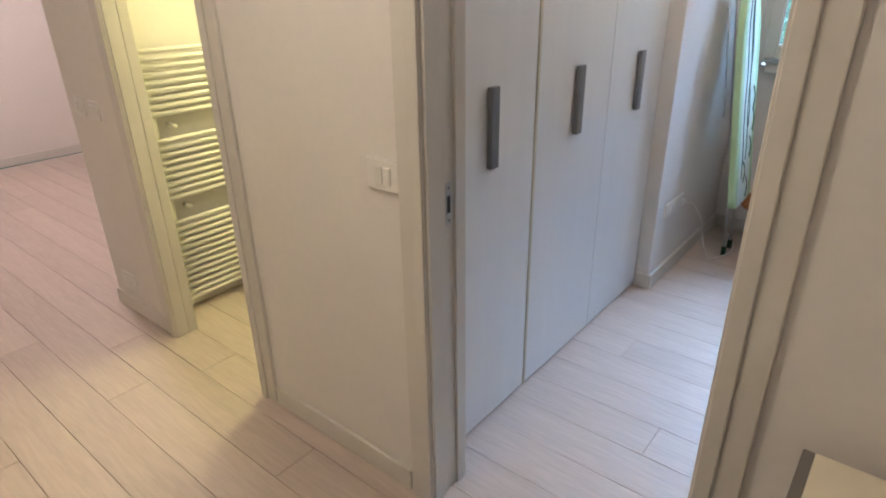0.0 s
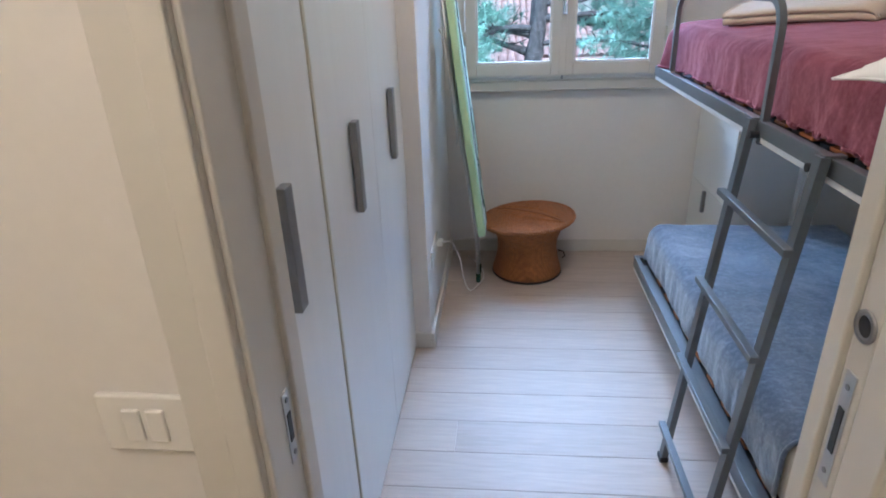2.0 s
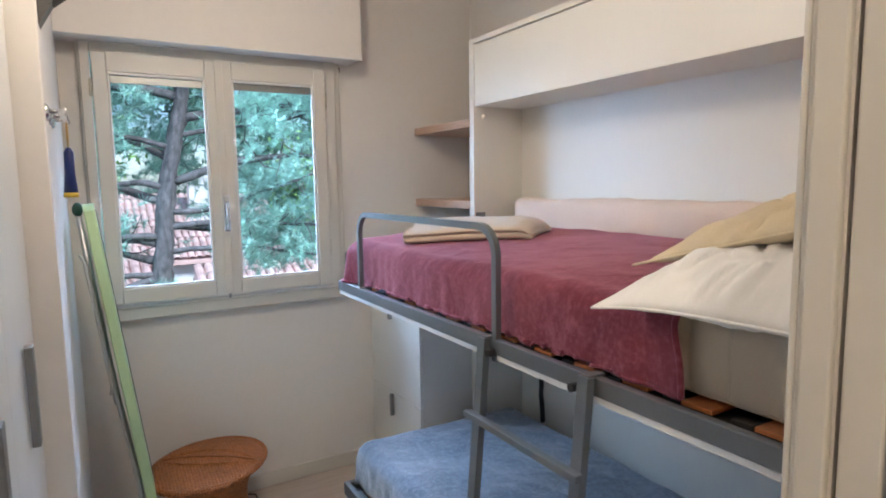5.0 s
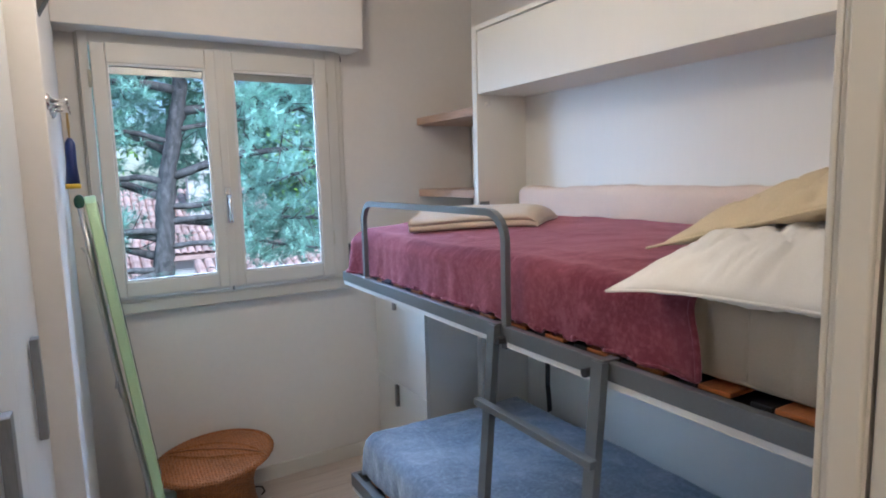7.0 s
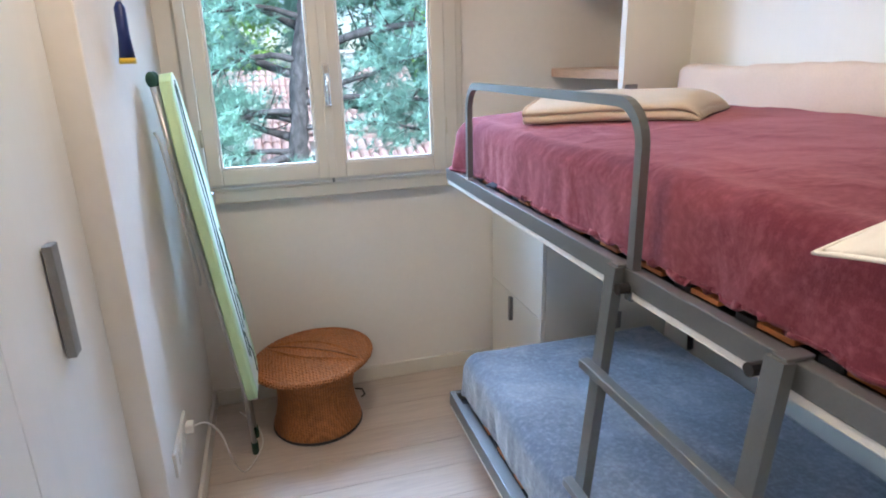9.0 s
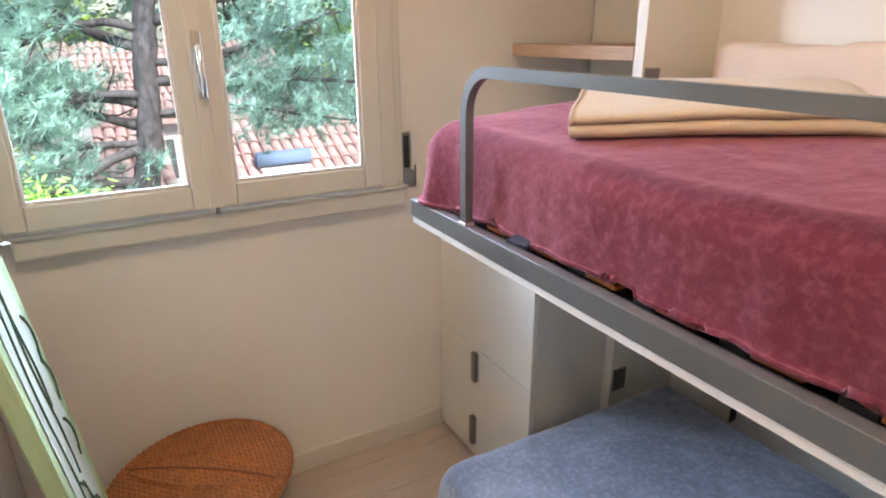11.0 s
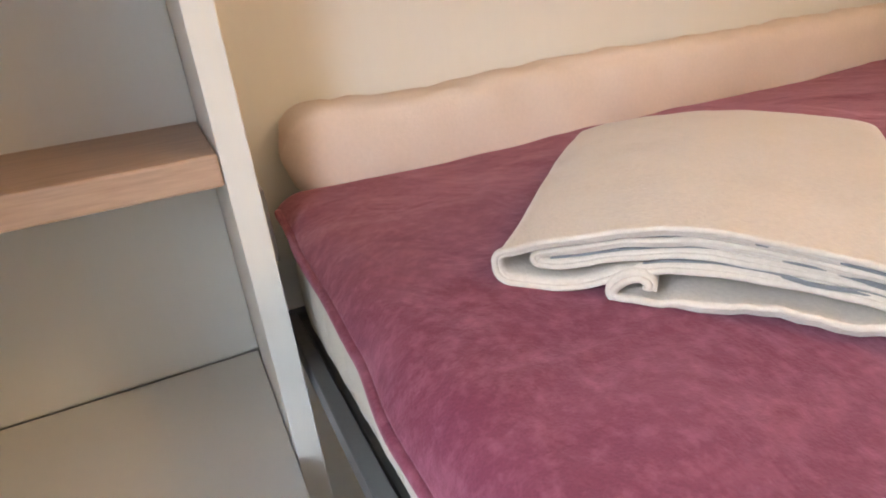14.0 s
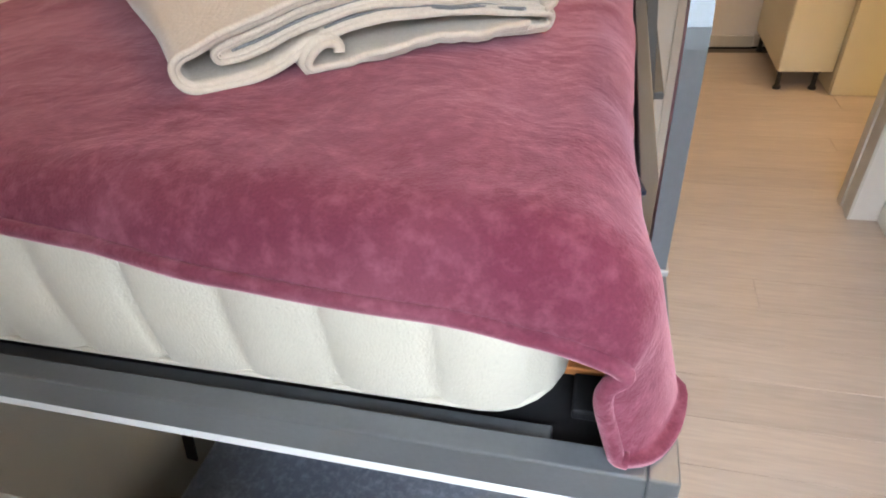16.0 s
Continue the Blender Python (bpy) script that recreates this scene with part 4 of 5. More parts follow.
    build("second_fold", [(L - 0.004, 0.0525), (0.24, 0.0535), (0.12, 0.050), (0.045, 0.040)] + turn(0.040, 0.038, 0.0245, -1)[1:] + [(0.06, 0.0235), (0.12, 0.034), (0.22, 0.0395), (L - 0.012, 0.0395)], FLEECE_CREAM, 0.0058, 2.5, front=0.003)
    # thin grey lining sheets, coloured dark as the shaded lines between the layers
    build("grey_lining", [(L - 0.012, 0.058), (0.2, 0.0588), (0.06, 0.0485)], FLEECE_GREY, 0.0035, 4.0, front=0.004, back=0.06, label="grey lining between the folds, darkened to paint the shade there")
    build("grey_lining", [(L - 0.02, 0.0458), (0.2, 0.0460), (0.09, 0.038), (0.05, 0.031)], FLEECE_GREY, 0.0035, 5.0, front=0.006, back=0.06, label="grey lining between the folds, darkened to paint the shade there")
    build("grey_lining", [(L - 0.03, 0.0335), (0.2, 0.0335), (0.13, 0.027)], FLEECE_GREY, 0.004, 6.0, front=0.004, back=0.06, label="grey lining between the folds, darkened to paint the shade there")
    curl = [(0.122 + 0.016 * math.cos(a), 0.0115 + 0.0075 * math.sin(a)) for a in (0.6, 1.6, 2.4, 3.2, 4.0)]
    build("under_fold", [(0.134, 0.011)] + curl + [(0.137, 0.003), (0.16, 0.010), (0.20, 0.011), (0.25, 0.015), (0.30, 0.016), (L - 0.03, 0.018)], FLEECE_CREAM, 0.0075, 7.0, front=-0.006, back=0.15, ruffle=0.005, label="crumpled under fold")
    return t


folded_blanket()

# ---------------------------------------------------------------- corner cabinet and shelves
cab = thing("corner_cabinet", (0.80, 3.50, 0), "cream low cabinet with small grey handles in the corner", "cabinet")
part("body", boxes((0.500, CB, 3.2185, 3.788, 0.0, 0.996)), MELAMINE, cab)
part("top", boxes((0.476, CB - 0.004, 3.2180, 3.7855, 0.9965, 1.018), bevel=0.002), MELAMINE, cab)
part("joint", boxes((CB - 0.004, CB, 3.2180, 3.789, 0.9965, 1.014), (0.50, CB - 0.004, 3.7858, 3.789, 0.9965, 1.014)), DARKSEAM, cab, "dark joint along the wall")


def cab_front(z0, z1, hz, hh):
    d = part("door", boxes((0.482, 0.499, 3.2205, 3.787, z0, z1), bevel=0.002), MELAMINE, cab)
    part("handle", boxes((0.464, 0.481, 3.528 - 0.011, 3.528 + 0.011, hz - hh / 2, hz + hh / 2), bevel=0.002), HANDLE, d, "short flat grey handle")


cab_front(0.469, 0.994, 0.919, 0.12)
cab_front(0.015, 0.466, 0.400, 0.115)
part("handle", boxes((0.464, 0.4815, 3.524, 3.546, 0.075, 0.190), bevel=0.002), HANDLE, cab, "short flat grey handle near the floor")
# panel behind the shelves, with a dark joint to the wall
part("trim_panel_joint", boxes((CB + 0.003, 1.154, 3.784, 3.789, 1.019, 1.90)), DARKSEAM, label="dark joint between panel and wall", kind=STRUCT, category="trim")
bp = part("shelf_back_panel", boxes((CB, 1.154, 3.217, 3.784, 1.019, 1.90)), MELAMINE, label="cream back panel behind the corner shelves", category="panel")
for z in (1.428, 1.822):
    s = part("corner_shelf", box(bmesh.new(), 0.775, CB, 3.2170, 3.788, z, z + 0.040, bevel=0.004), OAK,
             label="thick pale oak shelf fixed between wall and bed cabinet", category="shelf")
    tagged(s, group="corner shelves")

# ---------------------------------------------------------------- stool
SC = (-0.450, 3.512)
stool = thing("wicker_stool", (*SC, 0), "round honey-brown wicker stool with a waisted body", "stool")
prof = [(0.172, 0.006), (0.180, 0.016), (0.180, 0.03), (0.172, 0.06), (0.160, 0.12), (0.154, 0.17), (0.155, 0.22), (0.165, 0.262), (0.185, 0.312), (0.205, 0.340)]
bm = bmesh.new()
fine = []
for (r0, z0), (r1, z1) in zip(prof, prof[1:]):
    for k in range(6):
        f = k / 6
        fine.append((r0 + (r1 - r0) * f, z0 + (z1 - z0) * f))
fine.append(prof[-1])
sides = 132
rings = []
for j, (r, z) in enumerate(fine):
    rings.append([bm.verts.new((SC[0] + (r + 0.0022 * math.sin(2 * math.pi * k / 4 + math.pi * j)) * math.cos(2 * math.pi * k / sides), SC[1] + (r + 0.0022 * math.sin(2 * math.pi * k / 4 + math.pi * j)) * math.sin(2 * math.pi * k / sides), z)) for k in range(sides)])
for a, b in zip(rings, rings[1:]):
    for k in range(sides):
        bm.faces.new((a[k], a[(k + 1) % sides], b[(k + 1) % sides], b[k]))
bm.faces.new(rings[0][::-1])
part("woven_body", bm, WICKER, stool, smooth=True)


TILT = 0.085   # the seat leans a little to one side


def stool_top(p, q):
    """a domed disc with leaf-like ribs and a basket weave"""
    p, q = 2 * p - 1, 2 * q - 1
    px, py = p * math.sqrt(1 - q * q / 2), q * math.sqrt(1 - p * p / 2)
    u = math.hypot(px, py)
    x, y = 0.236 * px, 0.236 * py
    along = x * 0.80 + y * -0.60
    across = x * 0.60 + y * 0.80
    z = 0.366 + 0.024 * (1 - u ** 2.2)
    lens = 0.062 * (1 - (along / 0.225) ** 2)
    for off in (-lens, 0.0, lens):
        z += (0.007 if off == 0 else 0.006) * math.exp(-((across - off) / 0.0065) ** 2) * (1 - u ** 6)
    if abs(across) < lens:
        z += 0.004 * (1 - u ** 6)
    fan = abs(across) - lens * 0.6 + 0.35 * abs(along)
    weave = math.sin(along * 430 + abs(across) * 260) * math.sin(fan * 470)
    return SC[0] + x, SC[1] + y, z + 0.0016 * weave * (1 - u ** 10) + TILT * x


bm = grid_mesh(bmesh.new(), 170, 170, stool_top)
part("woven_seat", bm, WICKER_SEAT, stool, smooth=True)
for off in (-1, 0, 1):
    pts = []
    for k in range(41):
        along = -0.215 + 0.43 * k / 40
        across = off * 0.062 * (1 - (along / 0.225) ** 2)
        x, y = along * 0.80 + across * 0.60, -along * 0.60 + across * 0.80
        u = math.hypot(x, y) / 0.236
        pts.append((SC[0] + x, SC[1] + y, 0.366 + 0.024 * (1 - u ** 2.2) + 0.008 * (1 - u ** 6) + TILT * x))
    part("rib", tube(bmesh.new(), pts, 0.0045, 6), WICKER if off else WICKER_DARK, stool, smooth=True)
bm = bmesh.new()
for strand in range(3):
    pts = []
    for k in range(181):
        a = 2 * math.pi * k / 180
        ph = a * 26 + strand * 2 * math.pi / 3
        rr = 0.232 + 0.009 * math.cos(ph)
        pts.append((SC[0] + rr * math.cos(a), SC[1] + rr * math.sin(a), 0.358 + 0.009 * math.sin(ph) + TILT * rr * math.cos(a)))
    tube(bm, pts, 0.0075, 6, caps=False)
part("braided_rim", bm, WICKER, stool, "braided wicker rim", smooth=True)
bm = bmesh.new()
lathe(bm, [(0.205, 0.336), (0.222, 0.350), (0.230, 0.363)], SC, 64, cap_top=False, cap_bottom=False)
for v in bm.verts:
    if v.co.z > 0.345:
        v.co.z += TILT * (v.co.x - SC[0])
part("collar", bm, WICKER, stool, smooth=True)
bm = bmesh.new()
tube(bm, [(SC[0] + 0.1775 * math.cos(a / 20), SC[1] + 0.1775 * math.sin(a / 20), 0.008) for a in range(0, 127)], 0.008, 6, caps=False)
part("base_ring", bm, BLACK, stool, "dark base ring", smooth=True)
bm = bmesh.new()
tube(bm, [(SC[0] + 0.165, SC[1] + 0.02, 0.13), (SC[0] + 0.195, SC[1] + 0.02, 0.12), (SC[0] + 0.205, SC[1] + 0.02, 0.09), (SC[0] + 0.190, SC[1] + 0.02, 0.075)], 0.004, 6)
part("wire_loop", bm, BLACK, stool, "small dark wire loop", smooth=True)
for piece in stool.children:
    for v in piece.data.vertices:
        v.co = (v.co.x * 1.05, v.co.y * 1.05, v.co.z * 0.89)

# ---------------------------------------------------------------- ironing board
board = thing("ironing_board", (-0.72, 3.40, 0), "folded ironing board with a pale green cover leaning on the wall", "ironing board")
B0, B1 = Vector((-0.688, 3.36, 0.33)), Vector((-0.826, 3.345, 1.50))
axis = (B1 - B0).normalized()
side = (Vector((0, 1, 0)) - axis * axis.y).normalized()
face = side.cross(axis).normalized()
if face.x < 0:
    face = -face
BL = (B1 - B0).length


def board_half(t):
    w = 0.158
    if t > 0.72:
        w *= 1 - 0.62 * ((t - 0.72) / 0.28) ** 1.6
    if t > 0.97:
        w *= math.sqrt(max(0.02, 1 - ((t - 0.97) / 0.032) ** 2))
    if t < 0.03:
        w *= 0.9 + 0.1 * t / 0.03
    return w


def board_point(t, w, out):
    return B0 + axis * (t * BL) + side * w + face * out


def board_sheet(w_from, w_to, out, nt=60, nw=10, round_edge=0.0):
    def fn(u, v):
        h = board_half(u)
        f = w_from + (w_to - w_from) * v
        o = out - round_edge * max(0.0, abs(f) - 0.8) ** 2 * 25
        p = board_point(u, f * h, o + 0.001 * wob(u * 20, v * 5))
        return p.x, p.y, p.z
    return grid_mesh(bmesh.new(), nt, nw, fn)


bm = bmesh.new()
top_ring, bot_ring = [], []
outline = [(t / 50, 1) for t in range(51)] + [(t / 50, -1) for t in range(50, -1, -1)]
for o in (-0.022, -0.018, 0.008, 0.014):
    k = 0.965 if o in (-0.022, 0.014) else 1.0
    top_ring.append([bm.verts.new(board_point(t, s * board_half(t) * k, o)) for t, s in outline])
for a, b in zip(top_ring, top_ring[1:]):
    for k in range(len(outline)):
        bm.faces.new((a[k], a[(k + 1) % len(outline)], b[(k + 1) % len(outline)], b[k]))
bm.faces.new(top_ring[0][::-1])
bm.faces.new(top_ring[-1])
part("padded_cover", bm, GREENCLOTH, board, "pale green cotton cover", smooth=False)
part("printed_panel", board_sheet(-0.72, 0.62, 0.0162), WHITECLOTH, board, "mint white middle of the cover", smooth=True)
for off, lo, hi in ((-0.42, 0.12, 0.97), (-0.05, 0.20, 0.98), (0.05, 0.35, 0.96)):
    pts = [board_point(lo + (hi - lo) * k / 40, board_half(lo + (hi - lo) * k / 40) * (off + 0.05 * math.sin(k * 0.35)), 0.0176) for k in range(41)]
    part("printed_stem", tube(bmesh.new(), pts, 0, flat=(0.0012, 0.0035)), INK, board, "dark green printed stem")
for lo, off in ((0.52, 0.45), (0.42, 0.5), (0.30, 0.3), (0.12, 0.1), (0.20, -0.3)):
    pts = [board_point(lo - 0.10 * k / 16, board_half(lo) * (off + 0.22 * math.sin(k / 16 * math.pi) + 0.1 * k / 16), 0.0178) for k in range(17)]
    part("printed_tendril", tube(bmesh.new(), pts, 0, flat=(0.0012, 0.003)), INK, board, "dark green printed tendril")
    for j in (4, 10, 15):
        q = pts[j]
        bm = bmesh.new()
        a, b2 = q - axis * 0.018 + side * 0.008, q + axis * 0.018 - side * 0.004
        mid = (a + b2) / 2
        vs = [bm.verts.new(p) for p in (a, mid + side * 0.007, b2, mid - side * 0.007)]
        bm.faces.new(vs)
        part("printed_leaf", bm, INK, board, solid=0.0015)
for w in (-0.06, 0.07):
    a = board_point(0.03, w, -0.035)
    foot = Vector((-0.718, 3.475 + (w - 0.07) * 0.9, 0.03))
    part("leg_tube", tube(bmesh.new(), [board_point(0.92, w * 0.5, -0.04), board_point(0.4, w, -0.045), a, foot], 0.009, 10), ALU, board, "galvanised steel leg", smooth=True)
    bm = bmesh.new()
    cyl(bm, foot + Vector((0, 0, 0.022)), foot - Vector((0, 0, 0.03)), 0.0135, 12)
    part("rubber_foot", bm, RUBBER, board, "dark green rubber foot", smooth=True)
for dy in (-0.045, 0.012):
    c = Vector((-0.862, 3.30 + dy, 1.47))
    part("leg_tube", tube(bmesh.new(), [board_point(0.35, dy, -0.05), c], 0.009, 10), ALU, board, smooth=True)
    bm = bmesh.new()
    bmesh.ops.create_uvsphere(bm, u_segments=16, v_segments=10, radius=0.017, matrix=Matrix.Translation(c + Vector((0, 0, 0.012))) @ Matrix.Diagonal((1, 1, 1.5, 1)))
    part("rubber_foot", bm, RUBBER, board, "dark green rubber foot", smooth=True)
rest = [board_point(0.86, -0.17, -0.06), board_point(0.84, -0.185, -0.05), board_point(0.45, -0.185, -0.05), board_point(0.42, -0.17, -0.06)]
part("leg_brace", tube(bmesh.new(), rest, 0.0045, 8), ALU, board, "thin steel brace", smooth=True)

# ---------------------------------------------------------------- hooks, brush, socket on the projecting wall
for y in (2.735, 2.86, 2.98):
    hk = thing("wall_hook", (-0.907, y, 1.765), "small chrome coat hook on the wall", "hook", "row of wall hooks")
    bm = bmesh.new()
    lathe(bm, [(0.024, 0.0), (0.024, 0.004), (0.019, 0.010), (0.010, 0.014)], (0, 0), 24)
    bmesh.ops.transform(bm, verts=bm.verts, matrix=pose(-0.907, y, 1.765, 0, 90, 0))
    part("rosette", bm, CHROME, hk, smooth=True)
    bm = bmesh.new()
    tube(bm, [(-0.895, y, 1.768), (-0.868, y, 1.768), (-0.862, y, 1.768), (-0.856, y, 1.768)], 0, 14, radii=[0.006, 0.006, 0.012, 0.012])
    part("peg", bm, CHROME, hk, smooth=True)
brush = thing("hanging_brush", (-0.868, 2.98, 1.50), "blue and yellow plastic brush handle hanging from a wall hook", "brush")
part("loop", tube(bmesh.new(), [(-0.866, 2.98, 1.762), (-0.864, 2.978, 1.72), (-0.866, 2.98, 1.685), (-0.868, 2.982, 1.72), (-0.866, 2.98, 1.762)], 0.0025, 6, caps=False), BRASS, brush, "brass wire loop", smooth=True)
part("grip", tube(bmesh.new(), [(-0.866, 2.98, 1.685), (-0.866, 2.98, 1.67), (-0.867, 2.98, 1.60), (-0.868, 2.98, 1.545)], 0, 14, radii=[0.006, 0.014, 0.015, 0.020]), BLUEP, brush, "dark blue grip", smooth=True)
part("band", tube(bmesh.new(), [(-0.868, 2.98, 1.545), (-0.868, 2.98, 1.530)], 0.0215, 14), YELLOWP, brush, "yellow band", smooth=True)

arm = thing("swivel_bracket", (-0.905, 2.79, 2.05), "dark grey metal swivel arm on a wedge wall plate", "bracket")
bm = bmesh.new()
for y in (2.755, 2.825):
    for p in ((-0.905, 2.000), (-0.905, 2.112), (-0.868, 2.066)):
        bm.verts.new((p[0], y, p[1]))
bm.verts.ensure_lookup_table()
for f in ((0, 1, 2), (5, 4, 3), (0, 3, 4, 1), (1, 4, 5, 2), (2, 5, 3, 0)):
    bm.faces.new([bm.verts[k] for k in f])
bmesh.ops.bevel(bm, geom=bm.edges[:], offset=0.002, segments=2, affect="EDGES")
part("wedge_plate", bm, BRACKET, arm)
part("tube_arm", tube(bmesh.new(), [(-0.872, 2.79, 2.064), (-0.80, 2.79, 2.125), (-0.74, 2.79, 2.166), (-0.70, 2.79, 2.19)], 0, 12, radii=[0.010, 0.009, 0.009, 0.010]), BRACKET, arm, smooth=True)
part("joint_cap", tube(bmesh.new(), [(-0.70, 2.775, 2.19), (-0.70, 2.805, 2.19)], 0.014, 16), BRACKET, arm, smooth=True)

sock = thing("wall_socket", (-0.905, 2.93, 0.385), "long white socket plate low on the wall", "socket")
part("plate", boxes((-0.905, -0.895, 2.80, 3.05, 0.345, 0.425), bevel=0.003), WHITEP, sock)
for y in (2.85, 2.90, 2.96):
    part("outlet", boxes((-0.8955, -0.892, y - 0.011, y + 0.011, 0.362, 0.408), bevel=0.0015), WHITEP, sock)
part("plug", box(bmesh.new(), -0.895, -0.868, 2.985, 3.025, 0.372, 0.402, bevel=0.006), WHITEP, sock, "white plug")
cable = [(-0.868, 3.005, 0.387), (-0.83, 3.03, 0.375), (-0.80, 3.10, 0.27), (-0.785, 3.16, 0.12), (-0.76, 3.22, 0.02), (-0.72, 3.30, 0.006), (-0.69, 3.42, 0.006), (-0.72, 3.56, 0.006), (-0.80, 3.70, 0.006)]
smooth_cable = []
for a, b, c, d in zip([cable[0]] + cable, cable, cable[1:], cable[2:] + [cable[-1]]):
    a, b, c, d = map(Vector, (a, b, c, d))
    for k in range(6):
        t = k / 6
        smooth_cable.append(0.5 * (2 * b + (c - a) * t + (2 * a - 5 * b + 4 * c - d) * t * t + (3 * b - a - 3 * c + d) * t ** 3))
part("power_cable", tube(bmesh.new(), smooth_cable, 0.0032, 7), WHITEP, label="thin white power cable running down to the floor", category="cable", smooth=True)

# ---------------------------------------------------------------- bathroom towel radiator
rad = thing("towel_radiator", (-2.60, 1.36, 0.05), "tall cream tubular towel radiator on the bathroom wall", "radiator")
for y in (1.125, 1.600):
    part("upright", tube(bmesh.new(), [(-2.580, y, 0.05), (-2.580, y, 1.235)], 0, flat=(0.014, 0.014)), ENAMEL, rad)
for z0, count in ((0.075, 13), (0.585, 9), (0.960, 9)):
    for k in range(count):
        part("tube", cyl(bmesh.new(), (-2.568, 1.120, z0 + 0.0325 * k), (-2.568, 1.605, z0 + 0.0325 * k), 0.0115, 12), ENAMEL, rad, smooth=True)
for y in (1.22, 1.52):
    for z in (0.52, 0.90):
        part("bracket", cyl(bmesh.new(), (-2.570, y, z), (-2.632, y, z), 0.010, 10), ENAMEL, rad, smooth=True)
bm = bmesh.new()
cyl(bm, (-2.560, 1.52, 0.115), (-2.520, 1.52, 0.115), 0.015, 14)
part("valve", bm, CHROME, rad, "small chrome valve", smooth=True)

# ---------------------------------------------------------------- hall: kitchen units and a small table
ku = thing("kitchen_unit", (-0.95, -0.53, 0), "cream base unit raised on black plastic legs", "kitchen unit")
part("body", boxes((-1.085, -0.805, -0.88, -0.185, 0.118, 0.86)), KITCHEN, ku)
part("front_door", boxes((-1.083, -0.807, -0.184, -0.165, 0.120, 0.858), bevel=0.002), KITCHEN, ku)
for x, y in ((-0.835, -0.22), (-1.02, -0.22), (-0.835, -0.82), (-1.02, -0.82)):
    bm = bmesh.new()
    lathe(bm, [(0.022, 0.0), (0.022, 0.012), (0.013, 0.02), (0.013, 0.095), (0.024, 0.1), (0.024, 0.1178)], (x, y), 16)
    part("leg", bm, BLACK, ku, "black plastic leg")
kt = thing("kitchen_unit", (-1.4, -0.5, 0), "cream tall kitchen unit standing on the floor", "kitchen unit")
part("body", boxes((-1.70, -1.088, -0.88, -0.145, 0.0, 2.1)), KITCHEN, kt)
part("front_door", boxes((-1.698, -1.090, -0.144, -0.125, 0.004, 2.096), bevel=0.002), KITCHEN, kt)

tb = thing("side_table", (0.3, 0.75, 0), "small cream-topped table with a grey edge against the hall wall", "side table")
part("tabletop", boxes((0.004, 0.60, 0.50, 0.905, 0.725, 0.752), bevel=0.002), KITCHEN, tb)
part("edge_band", boxes((-0.014, 0.0035, 0.50, 0.905, 0.722, 0.752), bevel=0.002), CASTER, tb, "grey-brown edge band")
for x, y in ((0.03, 0.53), (0.57, 0.53), (0.03, 0.875), (0.57, 0.875)):
    part("leg", boxes((x - 0.02, x + 0.02, y - 0.02, y + 0.02, 0, 0.7245), bevel=0.002), CASTER, tb)

# ---------------------------------------------------------------- ceiling lamps
for x, y in ((-0.42, 2.30), (-1.0, 0.15), (-2.15, 1.9), (-4.7, 1.3)):
    cl = thing("ceiling_lamp", (x, y, 2.65), "plain round ceiling lamp with an opal shade", "lamp", "ceiling lamps")
    part("base", lathe(bmesh.new(), [(0.10, 2.62), (0.10, 2.65)], (x, y), 24), WHITEP, cl)
    part("stem", cyl(bmesh.new(), (x, y, 2.57), (x, y, 2.62), 0.012, 10), CHROME, cl)
    part("shade", lathe(bmesh.new(), [(0.03, 2.572), (0.15, 2.565), (0.15, 2.56), (0.03, 2.567)], (x, y), 24, cap_top=False, cap_bottom=False), BULB, cl, "opal glass shade")

# ---------------------------------------------------------------- outside
part("ground", boxes((-900, 900, 4.4, 900, -4.2, -4.0)), EARTH, label="garden ground below the window", kind=STRUCT, category="ground")


def needle_tuft(verts, faces, c, size, rnd, count=34):
    for _ in range(count):
        d = Vector((rnd.gauss(0, 1), rnd.gauss(0, 1), rnd.gauss(0.25, 0.9))).normalized()
        s = d.cross(Vector((rnd.random(), rnd.random(), rnd.random()))).normalized() * (0.0026 + 0.002 * rnd.random())
        tip = c + d * size * (0.6 + 0.6 * rnd.random())
        n = len(verts)
        verts += [c + s, c - s, tip]
        faces.append((n, n + 1, n + 2))


def mesh_part(name, verts, faces, material, parent=None, label="", kind="", category=""):
    off = ORIGIN.get(parent.name, Vector()) if parent else Vector()
    me = bpy.data.meshes.new(name)
    me.from_pydata([tuple(Vector(v) - off) for v in verts], [], faces)
    me.materials.append(material)
    ob = new(name, me)
    if parent:
        ob.parent = parent
    return tagged(ob, label, category, "", kind)


